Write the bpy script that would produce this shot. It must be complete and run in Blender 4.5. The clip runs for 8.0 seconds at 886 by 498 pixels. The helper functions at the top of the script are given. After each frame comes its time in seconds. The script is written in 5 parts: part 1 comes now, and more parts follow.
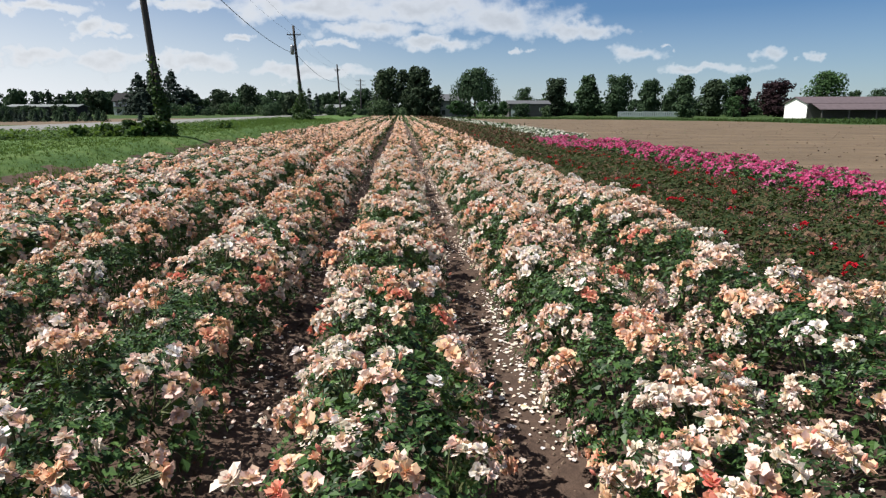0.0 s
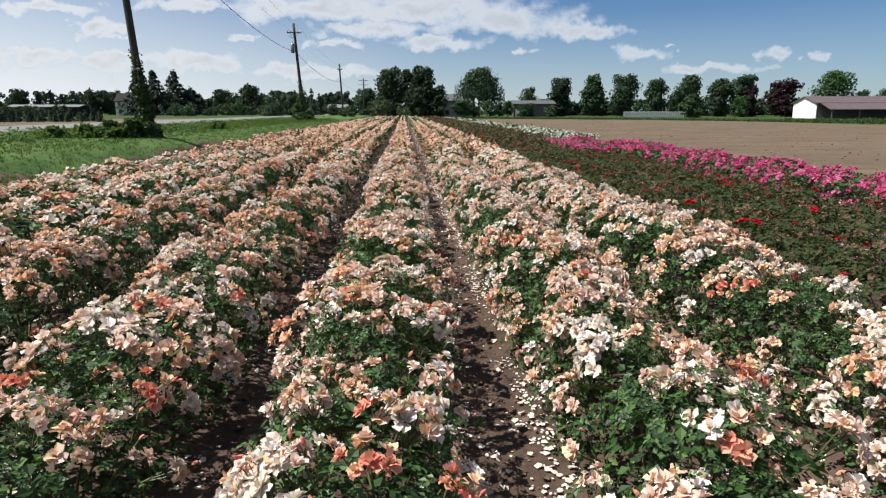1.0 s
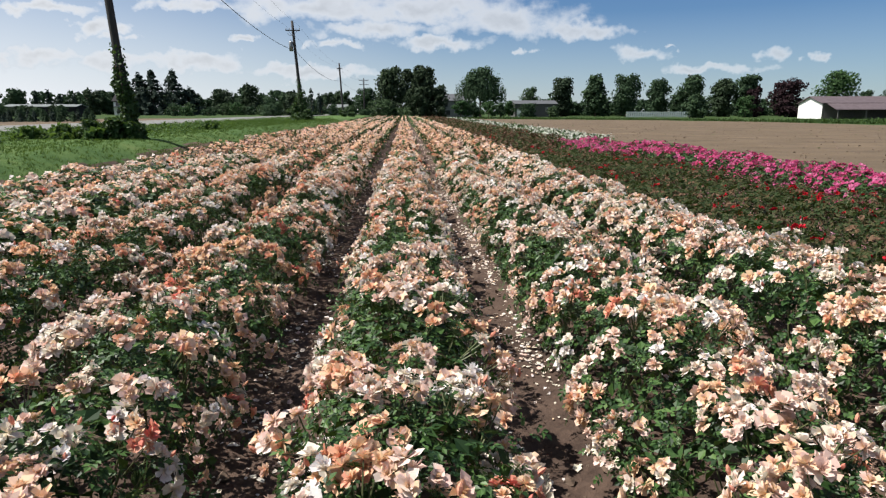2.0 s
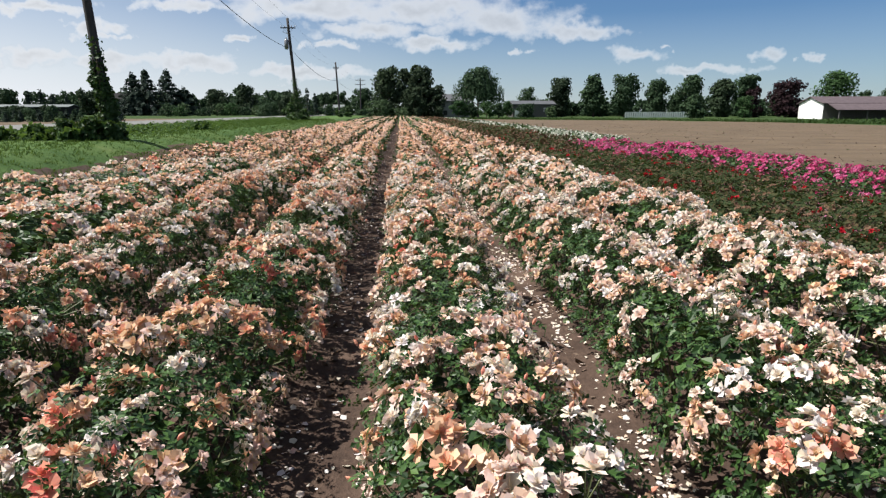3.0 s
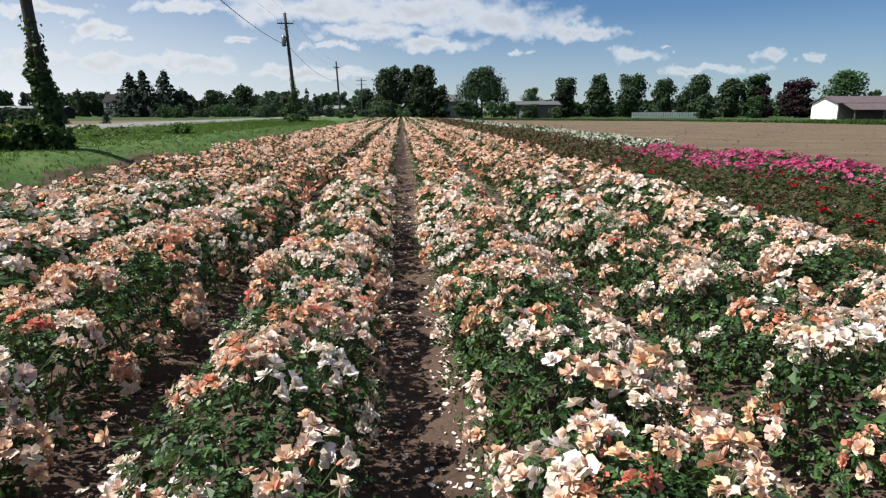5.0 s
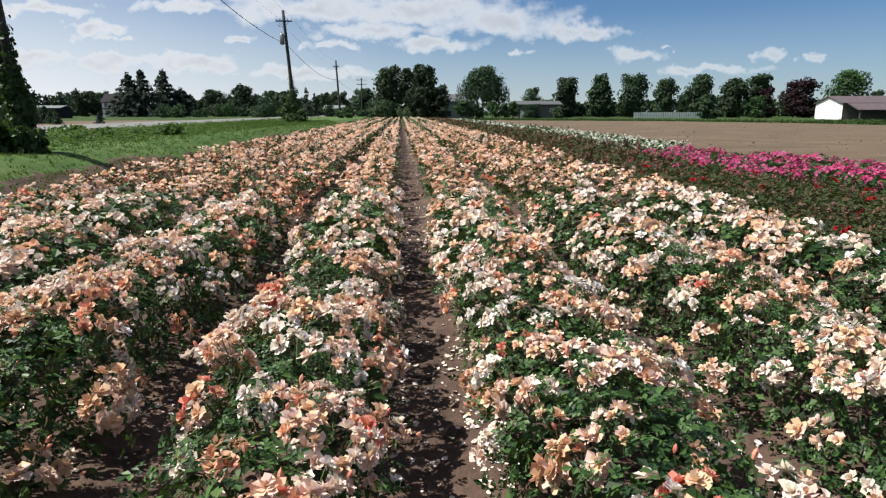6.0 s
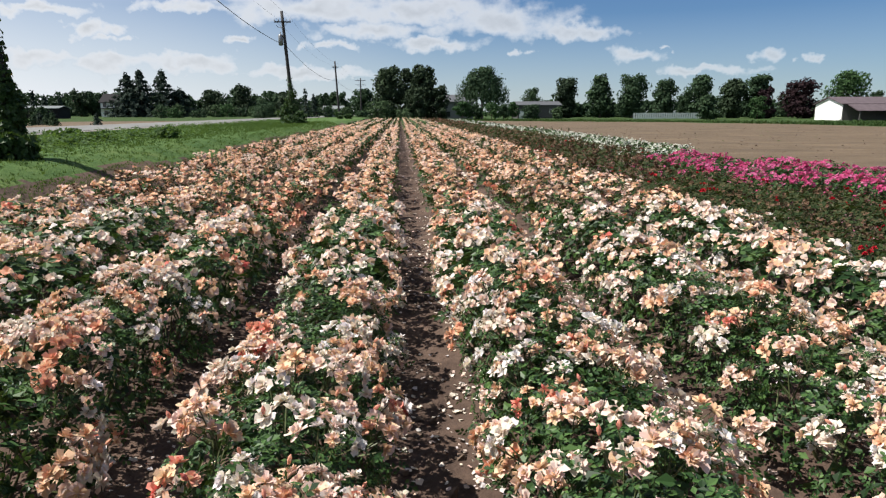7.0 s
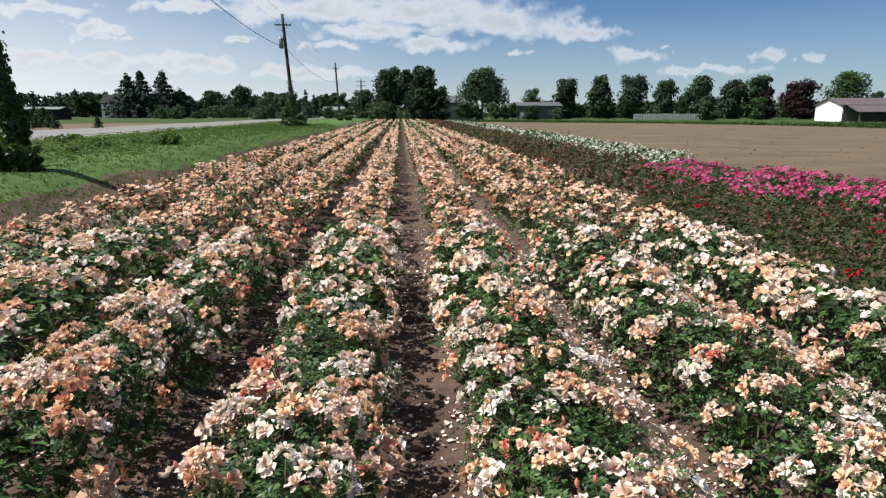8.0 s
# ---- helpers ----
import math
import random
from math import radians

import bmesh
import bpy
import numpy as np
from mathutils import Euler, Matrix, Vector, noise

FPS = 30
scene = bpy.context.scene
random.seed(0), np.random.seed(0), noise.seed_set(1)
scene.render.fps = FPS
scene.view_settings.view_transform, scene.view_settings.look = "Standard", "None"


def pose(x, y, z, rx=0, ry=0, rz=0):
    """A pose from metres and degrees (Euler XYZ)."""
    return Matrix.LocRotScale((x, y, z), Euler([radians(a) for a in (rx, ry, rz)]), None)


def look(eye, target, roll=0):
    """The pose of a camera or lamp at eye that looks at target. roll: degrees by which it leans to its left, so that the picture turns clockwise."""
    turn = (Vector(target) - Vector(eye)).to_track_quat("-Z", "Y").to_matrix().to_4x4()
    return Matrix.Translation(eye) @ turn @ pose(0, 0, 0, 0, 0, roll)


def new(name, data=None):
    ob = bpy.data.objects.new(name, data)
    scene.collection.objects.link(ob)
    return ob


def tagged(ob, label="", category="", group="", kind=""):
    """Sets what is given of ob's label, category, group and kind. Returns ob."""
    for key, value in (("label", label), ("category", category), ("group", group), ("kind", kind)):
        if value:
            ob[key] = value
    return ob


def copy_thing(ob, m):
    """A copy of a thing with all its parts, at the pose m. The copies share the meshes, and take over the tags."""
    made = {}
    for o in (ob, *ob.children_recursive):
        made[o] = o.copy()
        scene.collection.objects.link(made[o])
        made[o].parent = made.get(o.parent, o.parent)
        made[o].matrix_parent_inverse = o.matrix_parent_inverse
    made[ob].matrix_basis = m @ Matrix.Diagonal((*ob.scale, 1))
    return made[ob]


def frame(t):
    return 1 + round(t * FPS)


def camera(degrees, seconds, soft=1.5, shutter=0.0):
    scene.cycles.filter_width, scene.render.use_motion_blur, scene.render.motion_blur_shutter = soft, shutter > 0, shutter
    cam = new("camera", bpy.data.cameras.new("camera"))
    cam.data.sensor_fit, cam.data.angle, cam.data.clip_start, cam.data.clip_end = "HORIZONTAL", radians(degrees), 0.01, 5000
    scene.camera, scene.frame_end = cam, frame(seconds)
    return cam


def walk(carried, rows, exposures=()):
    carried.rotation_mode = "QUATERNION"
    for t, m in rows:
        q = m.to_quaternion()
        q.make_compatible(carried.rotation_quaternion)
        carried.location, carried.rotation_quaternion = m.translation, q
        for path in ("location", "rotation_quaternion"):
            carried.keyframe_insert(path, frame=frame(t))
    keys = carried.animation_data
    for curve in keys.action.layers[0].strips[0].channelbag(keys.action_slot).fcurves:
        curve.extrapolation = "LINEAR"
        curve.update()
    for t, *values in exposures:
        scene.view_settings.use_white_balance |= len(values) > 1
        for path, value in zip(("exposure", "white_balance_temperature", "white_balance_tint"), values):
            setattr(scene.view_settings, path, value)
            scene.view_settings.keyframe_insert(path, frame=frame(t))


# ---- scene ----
# ---------------------------------------------------------------- camera
cam = camera(70.0, 8.0, soft=1.25)
# seconds, x, y, z, yaw, pitch, roll
PATH = [
    (0.0, 0.611, 0.470, 1.456, -3.76, -12.30, 0.00),
    (0.5, 0.641, 1.253, 1.444, -3.63, -12.28, -0.05),
    (1.0, 0.672, 2.003, 1.434, -3.44, -12.29, -0.03),
    (1.5, 0.642, 2.770, 1.426, -3.31, -12.29, 0.00),
    (3.0, 0.298, 5.078, 1.358, -3.80, -12.23, 0.00),
    (3.5, 0.220, 5.912, 1.354, -3.77, -12.22, -0.03),
    (4.0, 0.135, 6.764, 1.358, -3.74, -12.18, -0.07),
    (4.5, 0.044, 7.650, 1.362, -3.74, -12.18, -0.10),
    (5.0, -0.042, 8.500, 1.363, -3.75, -12.16, -0.11),
    (6.3, -0.126, 9.870, 1.377, -3.77, -12.18, -0.06),
    (6.5, -0.125, 9.947, 1.390, -3.81, -12.18, -0.06),
    (7.0, -0.135, 9.975, 1.469, -3.83, -12.17, -0.05),
    (7.5, -0.128, 9.925, 1.582, -3.80, -12.18, -0.06),
    (8.0, -0.108, 9.892, 1.674, -3.79, -12.17, -0.05),
]
walk(cam, [(t, pose(x, y, z, 90 + pitch, -roll, yaw)) for t, x, y, z, yaw, pitch, roll in PATH])

# ---------------------------------------------------------------- light
SUN_AZ, SUN_EL = -87.0, 57.0      # from +y towards +x; height
scene.view_settings.exposure = 0.88
world = bpy.data.worlds.new("sky")
scene.world = world
world.use_nodes = True


CLOUDS = [(-0.122, 0.151, 0.159, 0.024), (-0.333, 0.152, 0.089, 0.011), (0.045, 0.151, 0.145, 0.022), (0.165, 0.136, 0.104, 0.023), (0.270, 0.122, 0.066, 0.013), (0.054, 0.101, 0.086, 0.012),
          (-0.039, 0.121, 0.102, 0.016), (-0.444, 0.121, 0.046, 0.016), (-0.414, 0.104, 0.029, 0.009), (-0.533, 0.081, 0.096, 0.020), (-0.422, 0.074, 0.073, 0.019), (-0.316, 0.070, 0.091, 0.018),
          (-0.512, 0.147, 0.087, 0.011), (-0.231, 0.107, 0.033, 0.009), (-0.103, 0.097, 0.035, 0.009), (0.185, 0.093, 0.021, 0.007), (0.353, 0.085, 0.056, 0.013), (0.418, 0.100, 0.016, 0.006),
          (0.570, 0.090, 0.033, 0.011), (0.654, 0.088, 0.014, 0.008), (0.479, 0.068, 0.082, 0.008), (-0.159, 0.057, 0.127, 0.013)]


def build_sky():
    nt = world.node_tree
    nt.nodes.clear()
    N, L = nt.nodes.new, nt.links.new
    out, bg = N("ShaderNodeOutputWorld"), N("ShaderNodeBackground")
    sky = N("ShaderNodeTexSky")
    sky.sky_type, sky.sun_disc = "NISHITA", False
    sky.sun_elevation, sky.sun_rotation = radians(SUN_EL), radians(SUN_AZ % 360)
    sky.air_density, sky.dust_density, sky.ozone_density = 1.0, 0.2, 1.6
    tc, sep = N("ShaderNodeTexCoord"), N("ShaderNodeSeparateXYZ")
    L(tc.outputs["Generated"], sep.inputs[0])

    def m(op, a, b=None, clamp=False):
        n = N("ShaderNodeMath")
        n.operation, n.use_clamp = op, clamp
        for k, v in ((0, a), (1, b)):
            if v is None:
                continue
            if isinstance(v, (int, float)):
                n.inputs[k].default_value = v
            else:
                L(v, n.inputs[k])
        return n.outputs[0]

    # the larger clouds ahead: bearing and height over the rows' far end as slopes, then half width and half height
    slope = N("ShaderNodeCombineXYZ")
    ahead = m("MAXIMUM", sep.outputs[1], 0.02)
    L(m("DIVIDE", sep.outputs[0], ahead), slope.inputs[0])
    L(m("DIVIDE", sep.outputs[2], ahead), slope.inputs[1])
    drift = N("ShaderNodeTexNoise")
    drift.inputs["Scale"].default_value, drift.inputs["Detail"].default_value, drift.inputs["Roughness"].default_value = 26.0, 4.0, 0.55
    L(tc.outputs["Generated"], drift.inputs["Vector"])
    bend = N("ShaderNodeVectorMath")
    bend.operation = "MULTIPLY_ADD"
    bend.inputs[1].default_value, bend.inputs[2].default_value = (0.16, 0.055, 0), (-0.08, -0.0275, 0)
    L(drift.outputs[1], bend.inputs[0])
    bent = N("ShaderNodeVectorMath")
    L(slope.outputs[0], bent.inputs[0]), L(bend.outputs[0], bent.inputs[1])
    near = None
    for u, v, su, sv in CLOUDS:
        d = N("ShaderNodeVectorMath")
        d.operation = "SUBTRACT"
        d.inputs[1].default_value = (u, v, 0)
        L(bent.outputs[0], d.inputs[0])
        k = N("ShaderNodeVectorMath")
        k.operation = "MULTIPLY"
        k.inputs[1].default_value = (1 / su, 1 / sv, 0)
        L(d.outputs[0], k.inputs[0])
        n = N("ShaderNodeVectorMath")
        n.operation = "LENGTH"
        L(k.outputs[0], n.inputs[0])
        near = n.outputs["Value"] if near is None else m("MINIMUM", near, n.outputs["Value"])
    heap = m("MULTIPLY", m("SUBTRACT", 1.05, near), 1.5)
    # away from there, scattered heaps of the same kind
    vec = N("ShaderNodeMapping")
    vec.inputs["Scale"].default_value = (1.0, 1.0, 1.9)
    vec.inputs["Location"].default_value = (0.35, 0.10, 0.02)
    L(tc.outputs["Generated"], vec.inputs["Vector"])
    big, fine = N("ShaderNodeTexNoise"), N("ShaderNodeTexNoise")
    big.inputs["Scale"].default_value, big.inputs["Detail"].default_value = 3.4, 2.0
    fine.inputs["Scale"].default_value, fine.inputs["Detail"].default_value, fine.inputs["Roughness"].default_value = 20.0, 6.0, 0.50
    for n in (big, fine):
        L(vec.outputs[0], n.inputs["Vector"])
    aside = N("ShaderNodeMapRange")
    aside.inputs[1].default_value, aside.inputs[2].default_value, aside.inputs[3].default_value, aside.inputs[4].default_value = 0.56, 0.66, 1.0, 0.0
    L(sep.outputs[1], aside.inputs[0])
    loose = m("SUBTRACT", m("MULTIPLY", m("SUBTRACT", m("MULTIPLY", big.outputs[0], 5.0), 1.0), aside.outputs[0]), 1.5)
    heap = m("MAXIMUM", m("MAXIMUM", heap, -1.4), loose)
    dens = m("ADD", heap, m("MULTIPLY", m("SUBTRACT", fine.outputs[0], 0.5), 3.0))
    ramp = N("ShaderNodeMapRange")
    ramp.interpolation_type = "SMOOTHSTEP"
    ramp.inputs[1].default_value, ramp.inputs[2].default_value = -0.50, 1.05
    L(dens, ramp.inputs[0])
    # pale veil low on the horizon
    low = N("ShaderNodeMapRange")
    low.inputs[1].default_value, low.inputs[2].default_value, low.inputs[3].default_value, low.inputs[4].default_value = 0.0, 0.14, 0.48, 0.0
    L(sep.outputs[2], low.inputs[0])
    veil = m("MULTIPLY", m("MAXIMUM", m("SUBTRACT", 0.06, sep.outputs[0]), 0.0), 0.78)
    # thinner clouds and a thinner veil towards the east
    thick = m("SUBTRACT", 0.84, m("MULTIPLY", sep.outputs[0], 0.30))
    haze = m("ADD", m("MULTIPLY", low.outputs[0], m("SUBTRACT", 0.95, m("MULTIPLY", sep.outputs[0], 0.75))), veil)
    cover = m("MAXIMUM", m("MULTIPLY", ramp.outputs[0], thick), haze, True)
    shade = N("ShaderNodeMapRange")
    shade.inputs[1].default_value, shade.inputs[2].default_value, shade.inputs[3].default_value, shade.inputs[4].default_value = 0.35, 1.9, 1.0, 0.74
    L(dens, shade.inputs[0])
    cloud = N("ShaderNodeMix")
    cloud.data_type = "RGBA"
    cloud.blend_type = "MULTIPLY"
    cloud.inputs[0].default_value = 1.0
    cloud.inputs[6].default_value = (9.7, 10.1, 10.7, 1)
    L(shade.outputs[0], cloud.inputs[7])
    mix = N("ShaderNodeMix")
    mix.data_type = "RGBA"
    tint = N("ShaderNodeMix")
    tint.data_type, tint.blend_type = "RGBA", "MULTIPLY"
    tint.inputs[0].default_value, tint.inputs[7].default_value = 1.0, (0.51, 0.71, 0.97, 1)
    L(sky.outputs[0], tint.inputs[6])
    L(cover, mix.inputs[0]), L(tint.outputs[2], mix.inputs[6]), L(cloud.outputs[2], mix.inputs[7])
    L(mix.outputs[2], bg.inputs[0])
    bg.inputs[1].default_value = 0.047
    L(bg.outputs[0], out.inputs[0])


build_sky()
sun = new("sun", bpy.data.lights.new("sun", "SUN"))
sun.data.energy, sun.data.angle, sun.data.color = 5.0, radians(0.53), (1.0, 0.955, 0.89)
_a, _e = radians(SUN_AZ), radians(SUN_EL)
SUN_DIR = Vector((math.sin(_a) * math.cos(_e), math.cos(_a) * math.cos(_e), math.sin(_e)))
sun.matrix_world = look(SUN_DIR * 50, (0, 0, 0))


# ---------------------------------------------------------------- materials
class Mat:
    """A small builder for node materials."""

    def __init__(self, name):
        self.mat = bpy.data.materials.new(name)
        self.mat.use_nodes = True
        self.nt = self.mat.node_tree
        self.bsdf = self.nt.nodes["Principled BSDF"]
        self.out = self.nt.nodes["Material Output"]

    def node(self, kind, **ins):
        n = self.nt.nodes.new(kind)
        for k, v in ins.items():
            self.put(n.inputs[k.replace("_", " ")], v)
        return n

    def put(self, socket, v):
        if hasattr(v, "is_output"):
            self.nt.links.new(v, socket)
        else:
            socket.default_value = v

    def coords(self):
        return self.node("ShaderNodeTexCoord").outputs["Object"]

    def noise(self, scale, detail=4.0, rough=0.55, vec=None):
        n = self.node("ShaderNodeTexNoise", Scale=scale, Detail=detail, Roughness=rough)
        self.put(n.inputs["Vector"], vec or self.coords())
        return n.outputs[0]

    def ramp(self, fac, stops):
        n = self.node("ShaderNodeValToRGB")
        el = n.color_ramp.elements
        while len(el) < len(stops):
            el.new(0.5)
        for e, (p, c) in zip(el, stops):
            e.position, e.color = p, (*c, 1)
        self.put(n.inputs[0], fac)
        return n.outputs[0]

    def math(self, op, a, b=0.0, clamp=False):
        n = self.node("ShaderNodeMath")
        n.operation, n.use_clamp = op, clamp
        self.put(n.inputs[0], a), self.put(n.inputs[1], b)
        return n.outputs[0]

    def mix(self, fac, a, b, blend="MIX"):
        n = self.node("ShaderNodeMix")
        n.data_type, n.blend_type = "RGBA", blend
        self.put(n.inputs[0], fac)
        self.put(n.inputs[6], a if hasattr(a, "is_output") else (*a, 1))
        self.put(n.inputs[7], b if hasattr(b, "is_output") else (*b, 1))
        return n.outputs[2]

    def bump(self, height, strength, dist):
        n = self.node("ShaderNodeBump", Strength=strength, Distance=dist, Height=height)
        self.put(self.bsdf.inputs["Normal"], n.outputs[0])

    def set(self, color=None, rough=0.6, metal=0.0, spec=0.5):
        if color is not None:
            self.put(self.bsdf.inputs["Base Color"], color if hasattr(color, "is_output") else (*color, 1))
        self.put(self.bsdf.inputs["Roughness"], rough)
        self.put(self.bsdf.inputs["Metallic"], metal)
        self.put(self.bsdf.inputs["Specular IOR Level"], spec)
        return self

    def thin(self, color, amount):
        """Lets light through a thin leaf or petal."""
        tr = self.node("ShaderNodeBsdfTranslucent")
        self.put(tr.inputs["Color"], color)
        ms = self.node("ShaderNodeMixShader")
        ms.inputs[0].default_value = amount
        self.nt.links.new(self.bsdf.outputs[0], ms.inputs[1])
        self.nt.links.new(tr.outputs[0], ms.inputs[2])
        self.nt.links.new(ms.outputs[0], self.out.inputs[0])
        return self

    def attr(self, name):
        n = self.node("ShaderNodeAttribute")
        n.attribute_name = name
        return n.outputs["Fac"]

    def island(self):
        return self.node("ShaderNodeNewGeometry").outputs["Random Per Island"]

    def obrand(self):
        return self.node("ShaderNodeObjectInfo").outputs["Random"]


def petal_material(name, stops, thin=0.35, heart=(0.85, 0.50, 0.10), heart_amount=0.7):
    k = Mat(name)
    tone = k.math("ADD", k.math("MULTIPLY", k.attr("tone"), 0.86), k.math("MULTIPLY", k.obrand(), 0.14))
    jitter = k.math("MULTIPLY", k.math("SUBTRACT", k.island(), 0.5), 0.26)
    c = k.ramp(k.math("ADD", tone, jitter, True), stops)
    # petals are yellower at their claw
    hearted = k.math("MULTIPLY", k.math("SUBTRACT", 1.0, k.math("MULTIPLY", k.attr("rad"), 1.9), True), heart_amount)
    c = k.mix(hearted, c, heart)
    k.set(c, 0.65, 0.0, 0.2)
    # light that comes through a petal is deeper in colour
    return k.thin(k.mix(0.35, c, k.mix(1.0, c, k.mix(0.5, c, (1.0, 1.0, 1.0)), "MULTIPLY")), thin).mat


def leaf_material(name, stops, rough=0.42, thin=0.22, spec=0.5):
    k = Mat(name)
    v = k.math("ADD", k.math("MULTIPLY", k.island(), 0.75), k.math("MULTIPLY", k.noise(3.0, 2.0), 0.25))
    c = k.ramp(v, stops)
    k.set(c, rough, 0.0, spec)
    return k.thin(k.mix(0.5, c, (0.16, 0.26, 0.03)), thin).mat


PEACH = petal_material("peach_petal", [(0.0, (0.60, 0.13, 0.11)), (0.12, (0.68, 0.29, 0.21)), (0.27, (0.68, 0.38, 0.25)), (0.41, (0.69, 0.51, 0.32)), (0.54, (0.69, 0.48, 0.42)), (0.66, (0.69, 0.59, 0.52)),
                                       (0.79, (0.70, 0.65, 0.52)), (0.91, (0.70, 0.63, 0.64)), (1.0, (0.73, 0.71, 0.69))], 0.30, (0.70, 0.48, 0.14), 0.38)
PINK = petal_material("pink_petal", [(0.0, (0.38, 0.026, 0.085)), (0.35, (0.47, 0.06, 0.17)), (0.7, (0.53, 0.13, 0.28)), (1.0, (0.60, 0.32, 0.42))], heart=(0.52, 0.09, 0.16), heart_amount=0.3)
RED = petal_material("red_petal", [(0.0, (0.24, 0.002, 0.010)), (0.5, (0.36, 0.004, 0.016)), (1.0, (0.45, 0.015, 0.03))], thin=0.25, heart=(0.24, 0.003, 0.008), heart_amount=0.3)
SPENT = petal_material("spent_petal", [(0.0, (0.070, 0.033, 0.020)), (0.5, (0.11, 0.062, 0.037)), (1.0, (0.17, 0.11, 0.065))], thin=0.1, heart=(0.068, 0.034, 0.0136), heart_amount=0.2)
WHITE = petal_material("white_petal", [(0.0, (0.5032, 0.5168, 0.4216)), (0.5, (0.5576, 0.5712, 0.5168)), (1.0, (0.5984, 0.5984, 0.5712))], heart=(0.476, 0.476, 0.238), heart_amount=0.4)
ROSE_LEAF = leaf_material("rose_leaf", [(0.0, (0.005, 0.013, 0.005)), (0.45, (0.017, 0.043, 0.012)), (0.8, (0.052, 0.104, 0.028)), (1.0, (0.125, 0.185, 0.062))], 0.46, 0.10, 0.20)
RED_LEAF = leaf_material("red_rose_leaf", [(0.0, (0.010, 0.022, 0.008)), (0.45, (0.026, 0.042, 0.014)), (0.7, (0.046, 0.046, 0.019)), (1.0, (0.080, 0.042, 0.024))], 0.7, 0.10, 0.12)
GRASS = leaf_material("grass_blade", [(0.0, (0.032, 0.062, 0.018)), (0.6, (0.060, 0.102, 0.029)), (0.88, (0.092, 0.126, 0.040)), (1.0, (0.13, 0.12, 0.055))], 0.9, 0.28, 0.06)
ROUGH_GRASS = leaf_material("rough_grass", [(0.0, (0.015, 0.034, 0.010)), (0.6, (0.03, 0.06, 0.016)), (1.0, (0.055, 0.09, 0.025))], 0.8, 0.2, 0.15)
WEED = leaf_material("weed_leaf", [(0.0, (0.020, 0.048, 0.014)), (0.6, (0.045, 0.090, 0.026)), (1.0, (0.10, 0.145, 0.052))], 0.7, 0.3, 0.15)
VINE = leaf_material("vine_leaf", [(0.0, (0.0108, 0.0288, 0.00864)), (0.6, (0.0252, 0.0576, 0.0144)), (0.92, (0.0504, 0.1008, 0.0288)), (1.0, (0.0936, 0.144, 0.0576))], 0.6, 0.15, 0.25)
BARK = Mat("bark")
_c = BARK.ramp(BARK.noise(9.0, 6.0), [(0.3, (0.05, 0.038, 0.028)), (0.7, (0.14, 0.11, 0.085))])
BARK.set(_c, 0.9).bump(BARK.noise(30.0, 5.0), 0.6, 0.02)
BARK = BARK.mat
CANE = Mat("rose_cane").set((0.07, 0.085, 0.03), 0.6).mat
POLE_WOOD = Mat("weathered_pole_wood")
_m = POLE_WOOD.node("ShaderNodeMapping")
_m.inputs["Scale"].default_value = (14, 14, 0.8)
POLE_WOOD.put(_m.inputs["Vector"], POLE_WOOD.coords())
_n = POLE_WOOD.noise(1.6, 7.0, 0.65, _m.outputs[0])
POLE_WOOD.set(POLE_WOOD.ramp(_n, [(0.25, (0.014, 0.013, 0.014)), (0.6, (0.034, 0.032, 0.033)), (0.9, (0.066, 0.062, 0.060))]), 0.88).bump(_n, 0.7, 0.015)
POLE_WOOD = POLE_WOOD.mat


def tree_leaf(name, dark, mid, light, thin=0.12):
    k = Mat(name)
    v = k.math("ADD", k.math("MULTIPLY", k.island(), 0.35), k.math("MULTIPLY", k.noise(0.5, 3.0), 0.55))
    v = k.math("ADD", v, k.math("MULTIPLY", k.math("SUBTRACT", k.obrand(), 0.5), 0.25), True)
    c = k.ramp(v, [(0.0, dark), (0.5, mid), (1.0, light)])
    k.set(c, 0.8, 0.0, 0.12)
    return k.thin(c, thin).mat


TREE_GREEN = tree_leaf("broadleaf_green", (0.022, 0.042, 0.023), (0.038, 0.068, 0.034), (0.066, 0.105, 0.046), 0.22)
TREE_DARK = tree_leaf("dark_crown", (0.018, 0.030, 0.018), (0.033, 0.052, 0.028), (0.055, 0.084, 0.038), 0.18)
TREE_LIGHT = tree_leaf("light_crown", (0.022, 0.050, 0.020), (0.040, 0.082, 0.030), (0.070, 0.118, 0.045), 0.2)
TREE_PURPLE = tree_leaf("purple_crown", (0.01152, 0.0072, 0.00864), (0.02592, 0.01296, 0.01584), (0.0468, 0.02448, 0.02592), 0.06)
TREE_SPRUCE = tree_leaf("spruce_needles", (0.017, 0.030, 0.022), (0.032, 0.050, 0.038), (0.054, 0.076, 0.056), 0.16)
TREE_SILVER = tree_leaf("silvery_shrub", (0.0288, 0.054, 0.0216), (0.0576, 0.0936, 0.0432), (0.1008, 0.1368, 0.072), 0.15)


